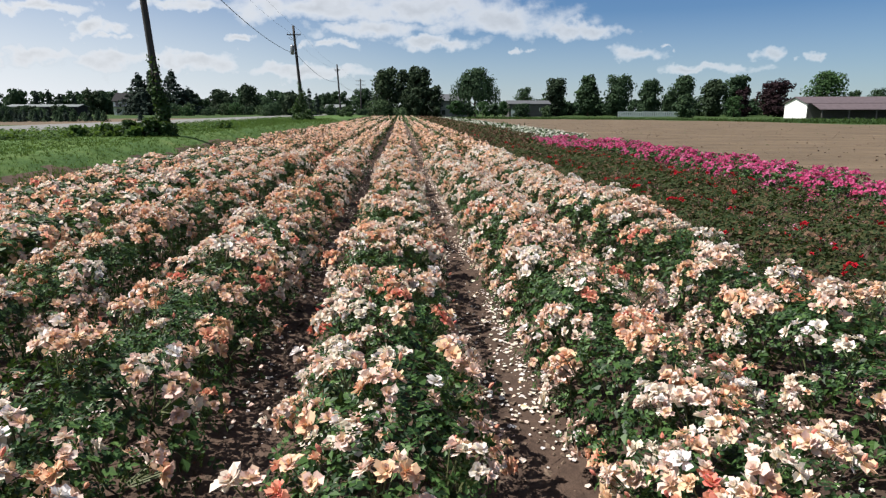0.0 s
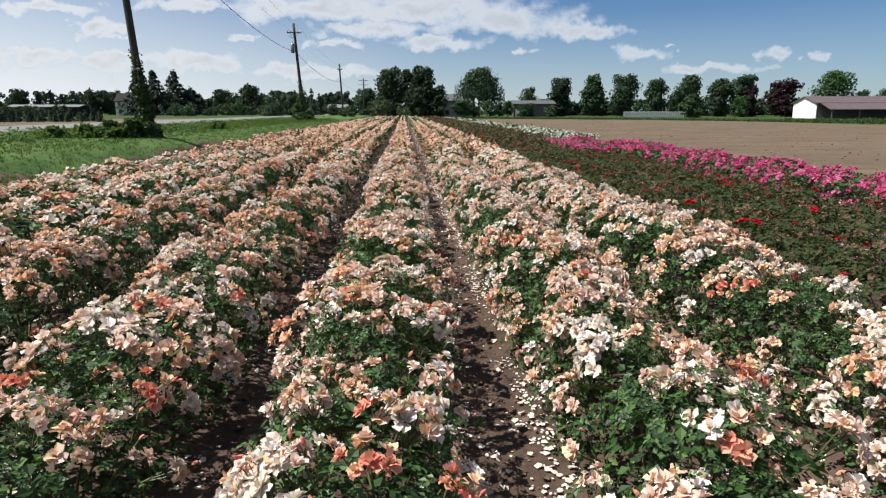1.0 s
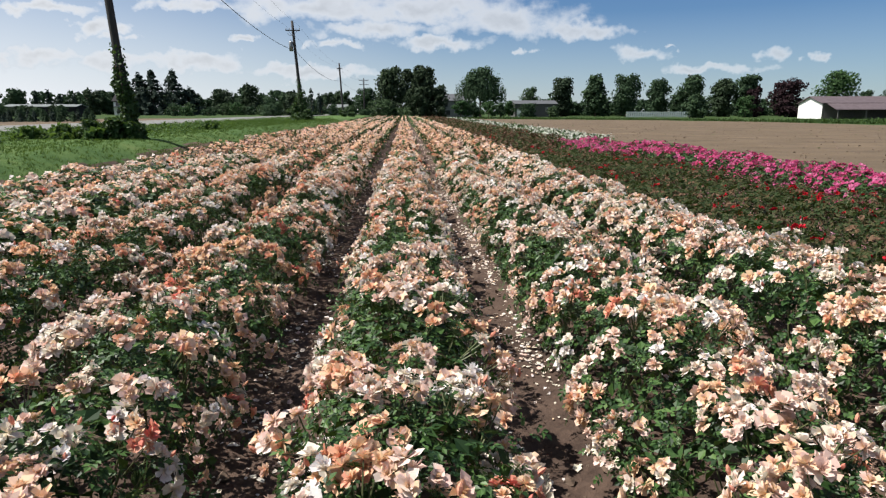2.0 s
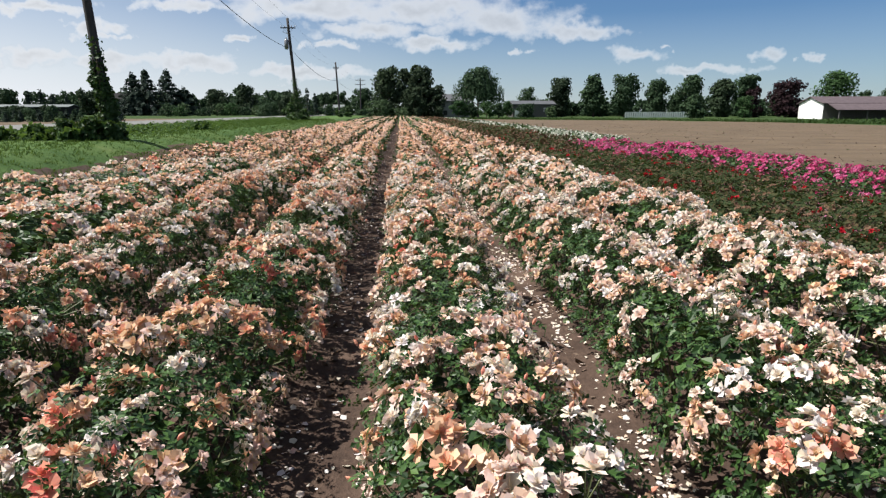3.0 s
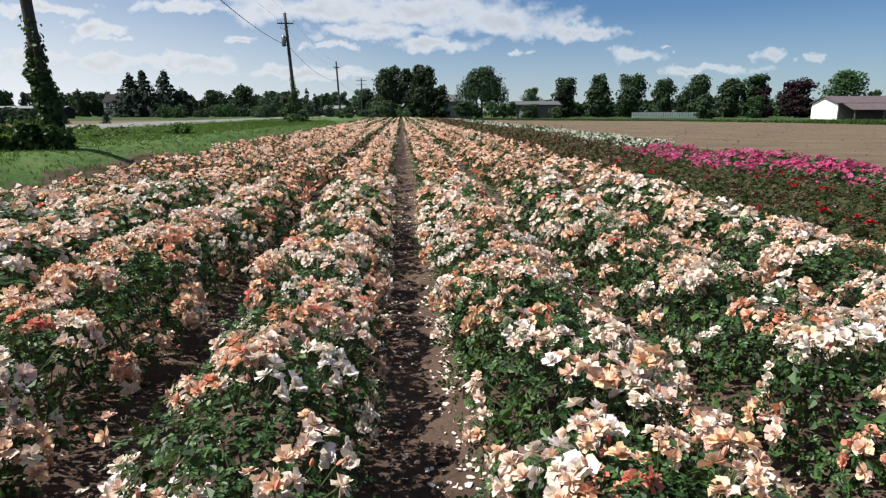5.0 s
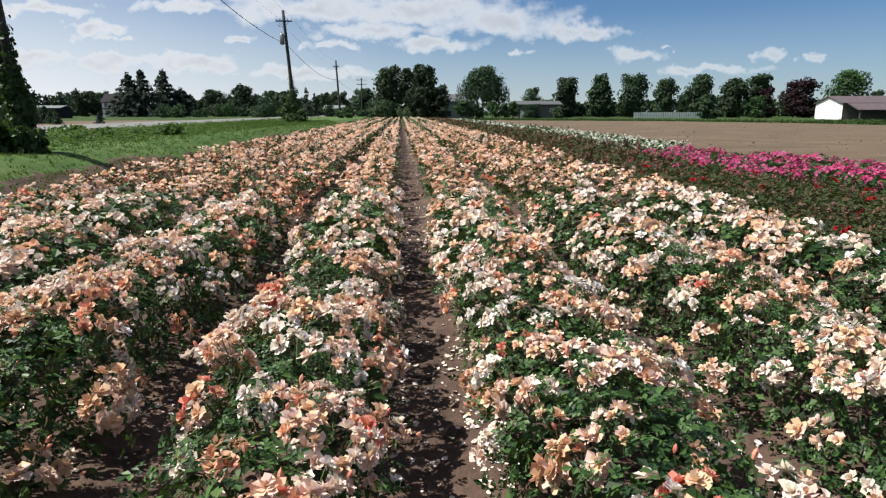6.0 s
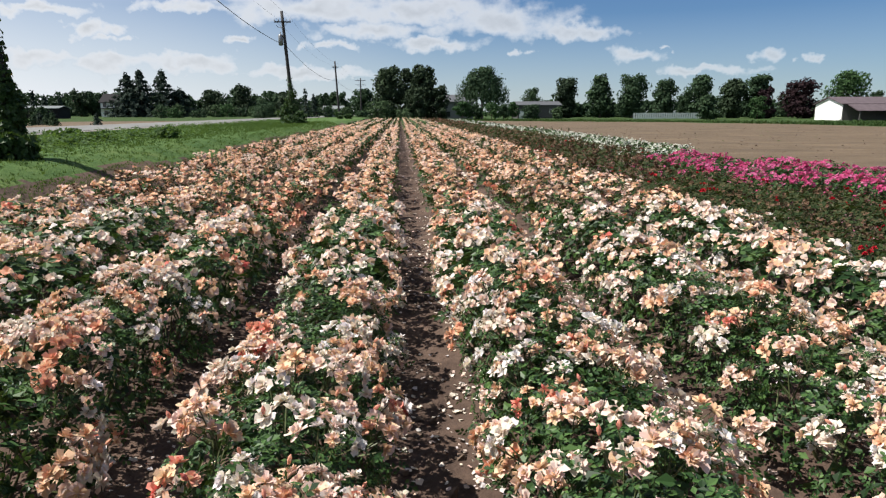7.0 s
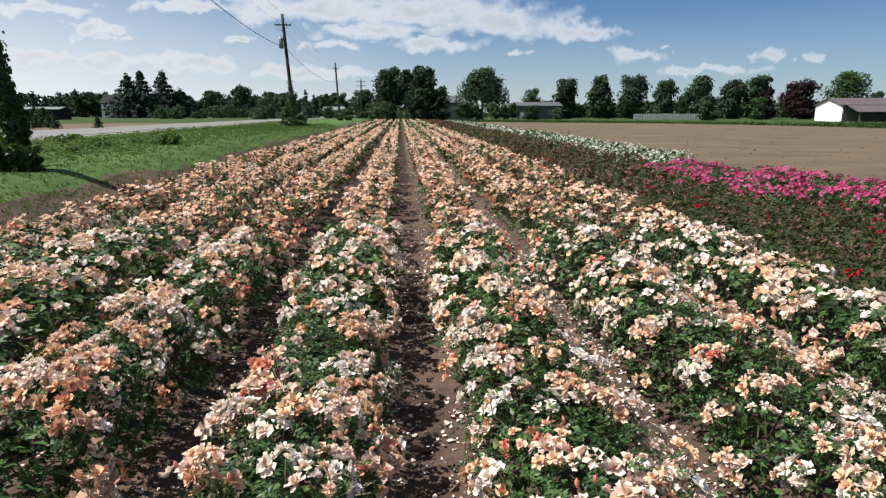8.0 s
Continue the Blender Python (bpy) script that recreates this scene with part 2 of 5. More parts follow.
def soil_material(name, dry, dark_blotch, scale=1.0, streak=False):
    k = Mat(name)
    vec = k.coords()
    patch = k.noise(0.55 * scale, 5.0, 0.6, vec)
    grain = k.noise(26.0 * scale, 6.0, 0.7, vec)
    lump = k.noise(7.0 * scale, 5.0, 0.62, vec)
    v = k.math("ADD", k.math("MULTIPLY", patch, 0.5), k.math("ADD", k.math("MULTIPLY", grain, 0.25), k.math("MULTIPLY", lump, 0.25)))
    if streak:
        mp = k.node("ShaderNodeMapping")
        mp.inputs["Rotation"].default_value = (0, 0, radians(12))
        mp.inputs["Scale"].default_value = (0.14, 0.8, 1)
        k.put(mp.inputs["Vector"], vec)
        v = k.math("ADD", k.math("MULTIPLY", v, 0.66), k.math("MULTIPLY", k.noise(1.0, 6.0, 0.65, mp.outputs[0]), 0.34))
    c = k.ramp(v, [(0.34, dark_blotch), (0.52, tuple((a + b) / 2 for a, b in zip(dry, dark_blotch))), (0.68, dry)])
    k.set(c, 0.92, 0.0, 0.2)
    k.bump(k.math("ADD", k.math("MULTIPLY", lump, 0.7), k.math("MULTIPLY", grain, 0.3)), 0.85, 0.05 / scale)
    return k.mat


# dark blotches of damp bed soil, blackened further to stand for furrow shade
SOIL = soil_material("bed_soil", (0.130, 0.086, 0.064), (0.016, 0.010, 0.008))
BARE = soil_material("bare_field_soil", (0.160, 0.117, 0.076), (0.050, 0.037, 0.024), 0.6, True)
CLOD = soil_material("clod_soil", (0.18, 0.1312, 0.0975), (0.0675, 0.0465, 0.0345), 2.0)


def turf_material(name="turf", dark=1.0):
    k = Mat(name)
    vec = k.coords()
    patch, fine = k.noise(0.8, 7.0, 0.74, vec), k.noise(13.0, 7.0, 0.75, vec)
    v = k.math("ADD", k.math("MULTIPLY", patch, 0.6), k.math("MULTIPLY", fine, 0.4))
    c = k.ramp(v, [(p, tuple(dark * q for q in col)) for p, col in ((0.32, (0.024, 0.052, 0.015)), (0.44, (0.044, 0.086, 0.025)), (0.54, (0.070, 0.116, 0.034)), (0.63, (0.100, 0.130, 0.046)), (0.74, (0.14, 0.12, 0.06)))])
    k.set(c, 0.95, 0.0, 0.1).bump(fine, 0.7, 0.07)
    return k.mat


TURF = turf_material()
MEADOW = turf_material("meadow_grass", 0.55)


def asphalt_material():
    k = Mat("road_asphalt")
    vec = k.coords()
    v = k.math("ADD", k.math("MULTIPLY", k.noise(0.5, 5.0, 0.6, vec), 0.6), k.math("MULTIPLY", k.noise(60.0, 3.0, 0.7, vec), 0.4))
    k.set(k.ramp(v, [(0.35, (0.115, 0.117, 0.112)), (0.65, (0.17, 0.172, 0.165))]), 0.9, 0.0, 0.15).bump(k.noise(90.0, 3.0, 0.6, vec), 0.4, 0.01)
    return k.mat


def plain(name, color, rough=0.6, metal=0.0, var=0.12, scale=3.0, spec=0.12):
    k = Mat(name)
    c = k.ramp(k.noise(scale, 6.0, 0.6), [(0.3, tuple(v * (1 - var) for v in color)), (0.7, tuple(min(1, v * (1 + var)) for v in color))])
    k.set(c, rough, metal, spec)
    return k.mat


ASPHALT = asphalt_material()
GRAVEL = soil_material("road_gravel", (0.2376, 0.2232, 0.2016), (0.144, 0.1332, 0.1188), 3.0)
WHITE_SIDING = plain("white_siding", (0.76, 0.76, 0.74), 0.55, 0, 0.05)
GREY_SIDING = plain("grey_siding", (0.1584, 0.1656, 0.18), 0.6)
SHED_SIDING = plain("weathered_boards", (0.0936, 0.09, 0.0864), 0.75)
BROWN_ROOF = plain("brown_roof", (0.088, 0.070, 0.076), 0.75, 0, 0.2, 1.5)
GREY_ROOF = plain("grey_shingles", (0.0792, 0.0828, 0.09), 0.8, 0, 0.2, 2.0)
DARK_ROOF = plain("dark_shingles", (0.016, 0.015, 0.017), 0.8, 0, 0.2, 2.0)
PALE_ROOF = plain("pale_metal_roof", (0.144, 0.1584, 0.1584), 0.6, 0.0)
DARK_GLASS = Mat("window_glass").set((0.0144, 0.018, 0.0216), 0.08, 0.0, 0.6).mat
FENCE_PAINT = plain("white_fence_paint", (0.74, 0.74, 0.70), 0.6, 0, 0.08)
STEEL = plain("galvanised_steel", (0.216, 0.2232, 0.2304), 0.45, 0.7)
PORCELAIN = Mat("porcelain").set((0.252, 0.2376, 0.216), 0.2).mat
CABLE = Mat("black_cable").set((0.02, 0.02, 0.022), 0.6).mat

# ---------------------------------------------------------------- mesh tools
rng = np.random.default_rng(7)


def unit(a):
    return a / np.maximum(np.linalg.norm(a, axis=-1, keepdims=True), 1e-9)


class Geo:
    """Triangles gathered in arrays: places, corners, material slots and two values at each place."""

    def __init__(self, v=None, t=None, m=None, tone=None, rad=None):
        self.v = np.zeros((0, 3)) if v is None else np.asarray(v, float)
        self.t = np.zeros((0, 3), int) if t is None else np.asarray(t, int)
        n = len(self.v)
        self.m = np.zeros(len(self.t), int) if m is None else np.broadcast_to(np.asarray(m, int), (len(self.t),)).copy()
        self.tone = np.full(n, 0.5) if tone is None else np.broadcast_to(np.asarray(tone, float), (n,)).copy()
        self.rad = np.ones(n) if rad is None else np.broadcast_to(np.asarray(rad, float), (n,)).copy()

    def moved(self, rot=None, at=(0, 0, 0), scale=1.0, tone=0.0):
        v = self.v * scale
        if rot is not None:
            v = v @ np.asarray(rot).T
        return Geo(v + np.asarray(at), self.t, self.m, np.clip(self.tone + tone, 0, 1), self.rad)

    def slot(self, k):
        return Geo(self.v, self.t, np.full(len(self.t), k), self.tone, self.rad)

    def mesh(self, name, mats, smooth=False):
        me = bpy.data.meshes.new(name)
        nv, nt = len(self.v), len(self.t)
        me.vertices.add(nv), me.loops.add(3 * nt), me.polygons.add(nt)
        me.vertices.foreach_set("co", self.v.astype(np.float32).ravel())
        me.loops.foreach_set("vertex_index", self.t.astype(np.int32).ravel())
        me.polygons.foreach_set("loop_start", np.arange(0, 3 * nt, 3, dtype=np.int32))
        me.polygons.foreach_set("material_index", self.m.astype(np.int32))
        me.polygons.foreach_set("use_smooth", np.full(nt, smooth))
        for key, val in (("tone", self.tone), ("rad", self.rad)):
            a = me.attributes.new(key, "FLOAT", "POINT")
            a.data.foreach_set("value", val.astype(np.float32))
        for k in mats if isinstance(mats, (list, tuple)) else [mats]:
            me.materials.append(k)
        me.update(calc_edges=True)
        return me


def joined(geos):
    geos = [g for g in geos if len(g.v)]
    if not geos:
        return Geo()
    off = np.cumsum([0] + [len(g.v) for g in geos[:-1]])
    return Geo(np.concatenate([g.v for g in geos]), np.concatenate([g.t + o for g, o in zip(geos, off)]), np.concatenate([g.m for g in geos]),
               np.concatenate([g.tone for g in geos]), np.concatenate([g.rad for g in geos]))


def turns(nrm, spin):
    """Rotations that lay local z along nrm, spun about it."""
    z = unit(np.asarray(nrm, float))
    ref = np.where(np.abs(z[:, 2:3]) < 0.95, np.array([[0.0, 0, 1]]), np.array([[1.0, 0, 0]]))
    x = unit(np.cross(ref, z))
    y = np.cross(z, x)
    c, s = np.cos(spin)[:, None], np.sin(spin)[:, None]
    return np.stack([c * x + s * y, -s * x + c * y, z], -1)


def strewn(g, rots, places, scales, tones=None):
    """Many copies of one piece in one body."""
    n, k = len(places), len(g.v)
    v = np.einsum("nij,kj->nki", rots, g.v) * np.asarray(scales).reshape(n, -1)[:, None, :1] + np.asarray(places)[:, None]
    t = g.t[None] + (np.arange(n) * k)[:, None, None]
    tone = g.tone[None] + (np.zeros((n, 1)) if tones is None else np.asarray(tones)[:, None])
    return Geo(v.reshape(-1, 3), t.reshape(-1, 3), np.tile(g.m, n), np.clip(tone, 0, 1).ravel(), np.tile(g.rad, n))


def part(name, mesh, parent=None, label="", m=None):
    ob = new(name, mesh)
    if parent is not None:
        ob.parent = parent
    if m is not None:
        ob.matrix_basis = m
    return tagged(ob, label) if label else ob


def thing(name, at, label, category, group="", kind="", rz=0.0, scale=1.0):
    ob = new(name)
    ob.empty_display_size = 0.1
    ob.matrix_basis = pose(*at, 0, 0, rz) @ Matrix.Scale(scale, 4)
    return tagged(ob, label, category, group, kind)


def box(x0, x1, y0, y1, z0, z1):
    v = np.array([(x, y, z) for z in (z0, z1) for y in (y0, y1) for x in (x0, x1)], float)
    q = [(0, 2, 3, 1), (4, 5, 7, 6), (0, 1, 5, 4), (2, 6, 7, 3), (0, 4, 6, 2), (1, 3, 7, 5)]
    return Geo(v, [f for a, b, c, d in q for f in ((a, b, c), (a, c, d))])


def tube(pts, radii, sides=8, cap=True):
    pts = np.asarray(pts, float)
    radii = np.broadcast_to(np.asarray(radii, float), (len(pts),))
    d = unit(np.gradient(pts, axis=0))
    ref = np.array([0.0, 0, 1]) if abs(d[0, 2]) < 0.9 else np.array([1.0, 0, 0])
    x = unit(np.cross(ref, d))
    y = np.cross(d, x)
    a = np.linspace(0, 2 * np.pi, sides, endpoint=False)
    v = pts[:, None] + radii[:, None, None] * (np.cos(a)[None, :, None] * x[:, None] + np.sin(a)[None, :, None] * y[:, None])
    n, t = len(pts), []
    for i in range(n - 1):
        for j in range(sides):
            p, q = i * sides + j, i * sides + (j + 1) % sides
            t += [(p, q, q + sides), (p, q + sides, p + sides)]
    v = v.reshape(-1, 3)
    if cap:
        v = np.vstack([v, pts[-1]])
        t += [((n - 1) * sides + j, (n - 1) * sides + (j + 1) % sides, len(v) - 1) for j in range(sides)]
    return Geo(v, t)


def smooth(a, b, x):
    t = np.clip((x - a) / (b - a), 0, 1)
    return t * t * (3 - 2 * t)


# ---------------------------------------------------------------- ground
PITCH = 1.07                       # row spacing
BED_X0, BED_X1 = -4.4, 8.56


def ground_z(x, y):
    """The lie of the land without furrows: a raised verge and road on the west side."""
    x, y = np.asarray(x, float), np.asarray(y, float)
    return 0.65 * smooth(-4.25, -6.7, x) - 0.08 * smooth(-12.5, -15.0, x) - 0.30 * smooth(-28, -60, x)


def field_edge(x):
    """How far north the bare field reaches; its east side runs along the rows."""
    return np.clip(np.minimum(122 - 0.76 * (x - 19), 103 - 3.5 * (x - 44)), 30, 132)


def wave(x, y, s=1.0):
    return (np.sin(3.1 * s * x + 1.7 * np.sin(1.3 * s * y)) + np.sin(2.3 * s * y + 1.1 * np.sin(2.9 * s * x + 0.5)) + np.sin(5.3 * s * (x + 0.7 * y) + 2.0)) / 3


def furrow_z(x, y):
    """Ridged beds: furrows lie at whole multiples of the row spacing."""
    inside = smooth(BED_X0 - 0.25, BED_X0 + 0.1, x) * (1 - smooth(9.3, 9.6, x)) * (1 - smooth(117, 119, y))
    ridge = 0.5 - 0.5 * np.cos(2 * np.pi * x / PITCH)
    return inside * (0.075 * ridge ** 1.3 - 0.015)


def soil_top(x, y):
    return float(ground_z(x, y) + furrow_z(x, y))


def build_ground():
    fine_x = np.arange(-8.56, 10.2, PITCH / 8)
    left = -8.56 - np.cumsum(0.25 * 1.22 ** np.arange(40))
    right = fine_x[-1] + np.cumsum(0.25 * 1.22 ** np.arange(40))
    xs = np.r_[left[::-1], fine_x, right]
    fine_y = np.arange(-5.0, 20.0, 0.125)
    back = -5.0 - np.cumsum(0.3 * 1.4 ** np.arange(22))
    ahead = fine_y[-1] + np.cumsum(0.15 * 1.045 ** np.arange(160))
    ys = np.r_[back[::-1], fine_y, ahead[ahead < 3200]]
    X, Y = np.meshgrid(xs, ys)
    Z = ground_z(X, Y) + furrow_z(X, Y)
    near = (np.abs(X - 1.5) < 9) & (Y > -5) & (Y < 24)
    bed = (X > BED_X0 - 0.5) & (X < 9.5)
    r = np.random.default_rng(3)
    Z += np.where(near & bed, 0.012 * wave(X * 2.2, Y * 2.2) + 0.010 * wave(X * 7, Y * 7 + 2) + r.normal(0, 0.006, X.shape), 0)
    Z += np.where(~bed & (X > 9), 0.02 * wave(X * 0.7, Y * 0.9) * smooth(9.5, 11, X), 0)
    nx = len(xs)
    i, j = np.meshgrid(np.arange(nx - 1), np.arange(len(ys) - 1))
    a = (j * nx + i).ravel()
    tri = np.concatenate([np.stack([a, a + 1, a + nx + 1], 1), np.stack([a, a + nx + 1, a + nx], 1)])
    cx, cy = (X[:-1, :-1] + X[1:, 1:]).ravel() / 2, (Y[:-1, :-1] + Y[1:, 1:]).ravel() / 2
    edge = -5.62 + 0.26 * wave(cy * 0.25, cy * 0.11) + 0.12 * wave(cy * 1.3, cx)
    field_end = field_edge(cx)
    kind = np.where(cx < edge, 2, np.where((cx > 9.25) & (cy < field_end) & (cx < 400), 1, np.where((cy < 119) & (cx <= 9.25), 0, 2)))
    kind = np.where((cy > field_end) & (cx > 9.25), 2, kind)
    kind = np.where((kind == 2) & ((cx > 9.25) | (cx < -22.6) | (cy > 119)), 3, kind)
    kind = np.where((cx > -48) & (cx < -22.6) & (cy > 44) & (cy < 84), 1, kind)
    g = Geo(np.stack([X, Y, Z], -1).reshape(-1, 3), tri, np.r_[kind, kind])
    ob = new("ground", g.mesh("ground", [SOIL, BARE, TURF, MEADOW], True))
    tagged(ob, "flat farmland with brown soil beds and green verge", "ground", kind="structure")


build_ground()


def strip(name, x0, x1, y0, y1, lift, mat, label, category, crown=0.0):
    ys = np.r_[np.linspace(y0, y1, 90)]
    xs = np.linspace(x0, x1, 9)
    X, Y = np.meshgrid(xs, ys)
    Z = ground_z(X, Y) + lift + crown * (1 - ((X - (x0 + x1) / 2) / ((x1 - x0) / 2)) ** 2)
    n = len(xs)
    i, j = np.meshgrid(np.arange(n - 1), np.arange(len(ys) - 1))
    a = (j * n + i).ravel()
    tri = np.concatenate([np.stack([a, a + 1, a + n + 1], 1), np.stack([a, a + n + 1, a + n], 1)])
    top = Geo(np.stack([X, Y, Z], -1).reshape(-1, 3), tri)
    sides = []
    for col in (0, n - 1):
        p = np.stack([X[:, col], Y[:, col], Z[:, col]], 1)
        q = p - (0, 0, 0.25)
        v, k = np.vstack([p, q]), len(p)
        t = [f for r in range(k - 1) for f in ((r, r + 1, r + 1 + k), (r, r + 1 + k, r + k))]
        sides.append(Geo(v, t))
    return tagged(new(name, joined([top] + sides).mesh(name, mat)), label, category, kind="structure")


strip("road_shoulder", -22.6, -15.0, -60, 420, 0.03, GRAVEL, "pale gravel shoulder under the country road", "road shoulder")
strip("road", -21.8, -15.7, -60, 420, 0.05, ASPHALT, "pale worn asphalt two-lane country road", "road", 0.05)

# ---------------------------------------------------------------- roses
def petal(r, wide):
    """A blunt, creased petal from its claw to a ragged rim."""
    v = np.array([(0, 0, 0), (0.58, -0.44 * wide, 0.10), (0.98, -0.36 * wide, 0.04), (1.02, 0.34 * wide, 0.04), (0.60, 0.44 * wide, 0.10)])
    v[1:] += r.normal(0, 1, (4, 3)) * (0.06, 0.05, 0.11)
    return v, [(0, 1, 2), (0, 2, 3), (0, 3, 4)], np.array((0, 0.6, 1, 1, 0.6))


def bloom(r, radius, age):
    """A semi-double rose: rings of crumpled petals; old blooms open flatter and looser."""
    out = []
    for count, length, tilt, wide in zip((8, 8, 6), (1.0, 0.82, 0.58), (8, 34, 60), (0.80, 0.78, 0.74)):
        base = r.uniform(0, 6.28)
        for k in range(count):
            v, t, rad = petal(r, wide * r.uniform(0.75, 1.15))
            v *= radius * length * r.uniform(0.74, 1.14)
            a = radians(tilt * (1.35 - 0.6 * age) + r.normal(0, 13 + 6 * age))
            c, s = math.cos(a), math.sin(a)
            v = v @ np.array([[c, 0, -s], [0, 1, 0], [s, 0, c]]).T
            w = base + k * 2 * math.pi / count + r.normal(0, 0.2)
            c, s = math.cos(w), math.sin(w)
            v = v @ np.array([[c, -s, 0], [s, c, 0], [0, 0, 1]]).T
            out.append(Geo(v, t, 0, 0.5, rad * (0.4 + 0.6 * length)))
    return joined(out)


BLOOMS = [bloom(np.random.default_rng(100 + k), 0.0325, k / 6) for k in range(7)]


def small_bloom(r, radius, petals):
    """The same rose for the middle distance: fewer, simpler petals."""
    v, t, rad = [], [], []
    for k in range(petals):
        w = k * 2.4 + r.normal(0, 0.2)
        up = (0.25, 0.75)[k % 2] + r.normal(0, 0.12)
        d = np.array([math.cos(w), math.sin(w), up]) * radius * (1.0, 0.8)[k % 2]
        side = np.array([-math.sin(w), math.cos(w), 0]) * radius * 0.62
        n = len(v)
        v += [np.zeros(3), d * 0.7 - side, d * 1.1 + (0, 0, r.normal(0, 0.2) * radius), d * 0.7 + side]
        t += [(n, n + 1, n + 2), (n, n + 2, n + 3)]
        rad += [0.2, 0.8, 1, 0.8]
    return Geo(v, t, 0, 0.5, rad)


MID_BLOOMS = [small_bloom(np.random.default_rng(130 + k), 0.031, 7) for k in range(4)]
FAR_BLOOMS = [small_bloom(np.random.default_rng(140 + k), 0.038, 3) for k in range(4)]
HAZY_BLOOMS = [small_bloom(np.random.default_rng(150 + k), 0.066, 2) for k in range(4)]


def tone_draw(r, n):
    """How pale a bloom has turned: many apricot, many faded."""
    return np.clip(np.where(r.random(n) < 0.54, r.normal(0.36, 0.14, n), r.normal(0.73, 0.15, n)) - 0.06 * (r.random(n) < 0.15), 0, 1)


def truss(r, count, scale=1.0, bud=True, blooms=None, base=None):
    """A domed cluster of blooms on one shoot, with buds and stalks."""
    geos, stalks = [], []
    base = float(tone_draw(r, 1)[0]) if base is None else base
    for k in range(count):
        a, d = k * 2.4 + r.uniform(0, 1), (0.006 if k == 0 else 0.031 + 0.012 * r.random() + 0.0052 * k) * scale
        at = np.array([math.cos(a) * d, math.sin(a) * d, 0.025 - d * 0.40 + r.normal(0, 0.012)])
        nrm = np.array([[math.cos(a) * d * 15 + r.normal(0, 0.35), math.sin(a) * d * 15 + r.normal(0, 0.35), 1.0]])
        g = (blooms or BLOOMS)[int(r.integers(len(blooms or BLOOMS)))]
        tone = np.clip(0.72 * base + 0.28 * float(tone_draw(r, 1)[0]) + r.normal(0, 0.11), 0, 1) - 0.5
        geos.append(g.moved(turns(nrm, r.uniform(0, 6.28, 1))[0], at, scale * r.uniform(0.72, 1.12), tone))
        if k == 0 or (blooms is None and k % 2):
            stalks.append(tube([(0, 0, -0.12), at - (0, 0, 0.006)], [0.003, 0.002], 3, False).slot(1))
    if bud:
        for k in range(int(r.integers(0, 2))):
            a = r.uniform(0, 6.28)
            at = np.array([math.cos(a) * 0.075, math.sin(a) * 0.075, 0.03])
            b = tube([at - (0, 0, 0.011), at, at + (0, 0, 0.008), at + (0, 0, 0.016)], [0.003, 0.0065, 0.0055, 0.001], 5).moved(tone=-0.42)
            geos.append(b)
            stalks.append(tube([(0, 0, -0.10), at - (0, 0, 0.014)], 0.002, 3, False).slot(1))
    return joined(geos + stalks)


LEAFLET = Geo([(0, 0, 0), (0.5, -0.34, 0.10), (1, 0, -0.04), (0.5, 0.34, 0.10)], [(0, 1, 2), (0, 2, 3)])


def compound_leaf():
    """Five leaflets on one stalk."""
    out = []
    for x, a, s in ((0.42, 62, 0.8), (0.42, -62, 0.8), (0.75, 52, 0.95), (0.75, -52, 0.95), (0.95, 0, 1.1)):
        c, s_ = math.cos(radians(a)), math.sin(radians(a))
        out.append(LEAFLET.moved([[c, -s_, 0], [s_, c, 0], [0, 0, 1]], (x, 0, 0), 0.5 * s))
    return joined(out)


FIVE = compound_leaf()
THREE = joined([LEAFLET.moved([[math.cos(a), -math.sin(a), 0], [math.sin(a), math.cos(a), 0], [0, 0, 1]], (x, 0, 0), 0.72) for x, a in ((0.35, 1.0), (0.35, -1.0), (0.6, 0.0))])


def envelope(r, n, width, depth, height, skirt=0.12, side=0.42):
    """Places on a bush grown into a hedge (steep flanks, rounded top) and the outward way there."""
    y = r.uniform(-1, 1, n)
    wide = width * np.sqrt(1 - 0.30 * y * y) * (1 + 0.07 * np.sin(5 * y + 9 * r.random()))
    flank = r.random(n) < side
    sgn = np.where(r.random(n) < 0.5, -1.0, 1.0)
    a = np.arcsin(r.uniform(-1, 1, n))
    up = r.random(n)
    x = np.where(flank, sgn * (0.90 + 0.10 * np.sin(np.pi * up)), 0.97 * np.sin(a))
    z = np.where(flank, skirt / height + (0.66 - skirt / height) * up, 0.66 + 0.34 * np.cos(a) ** 0.8)
    z = z * (1 + 0.07 * np.sin(4.1 * y + 2.3 * x + 9 * r.random()) + r.normal(0, 0.03, n)) * (1 - 0.06 * y * y)
    p = np.stack([x * wide, y * depth, z * height], 1)
    nrm = np.stack([np.where(flank, sgn, np.sin(a)), 0.4 * y, np.where(flank, 0.15, np.cos(a))], 1)
    return p, unit(nrm)


def foliage(r, leaves, size, width, depth, height, piece=FIVE):
    p, n = envelope(r, leaves, width, depth, height, 0.03, 0.42)
    inner = 1 - 0.5 * r.random(leaves) ** 2.0
    p[:, 0] *= inner
    p[:, 2] *= 1 - 0.5 * (1 - inner) * (p[:, 2] > height * 0.6)
    nrm = unit(n + r.normal(0, 0.55, n.shape) + (0, 0, 0.35))
    rot = turns(nrm, r.uniform(0, 6.28, leaves))
    return strewn(piece, rot, p - (0, 0, 0.0), size * r.uniform(0.7, 1.25, leaves))


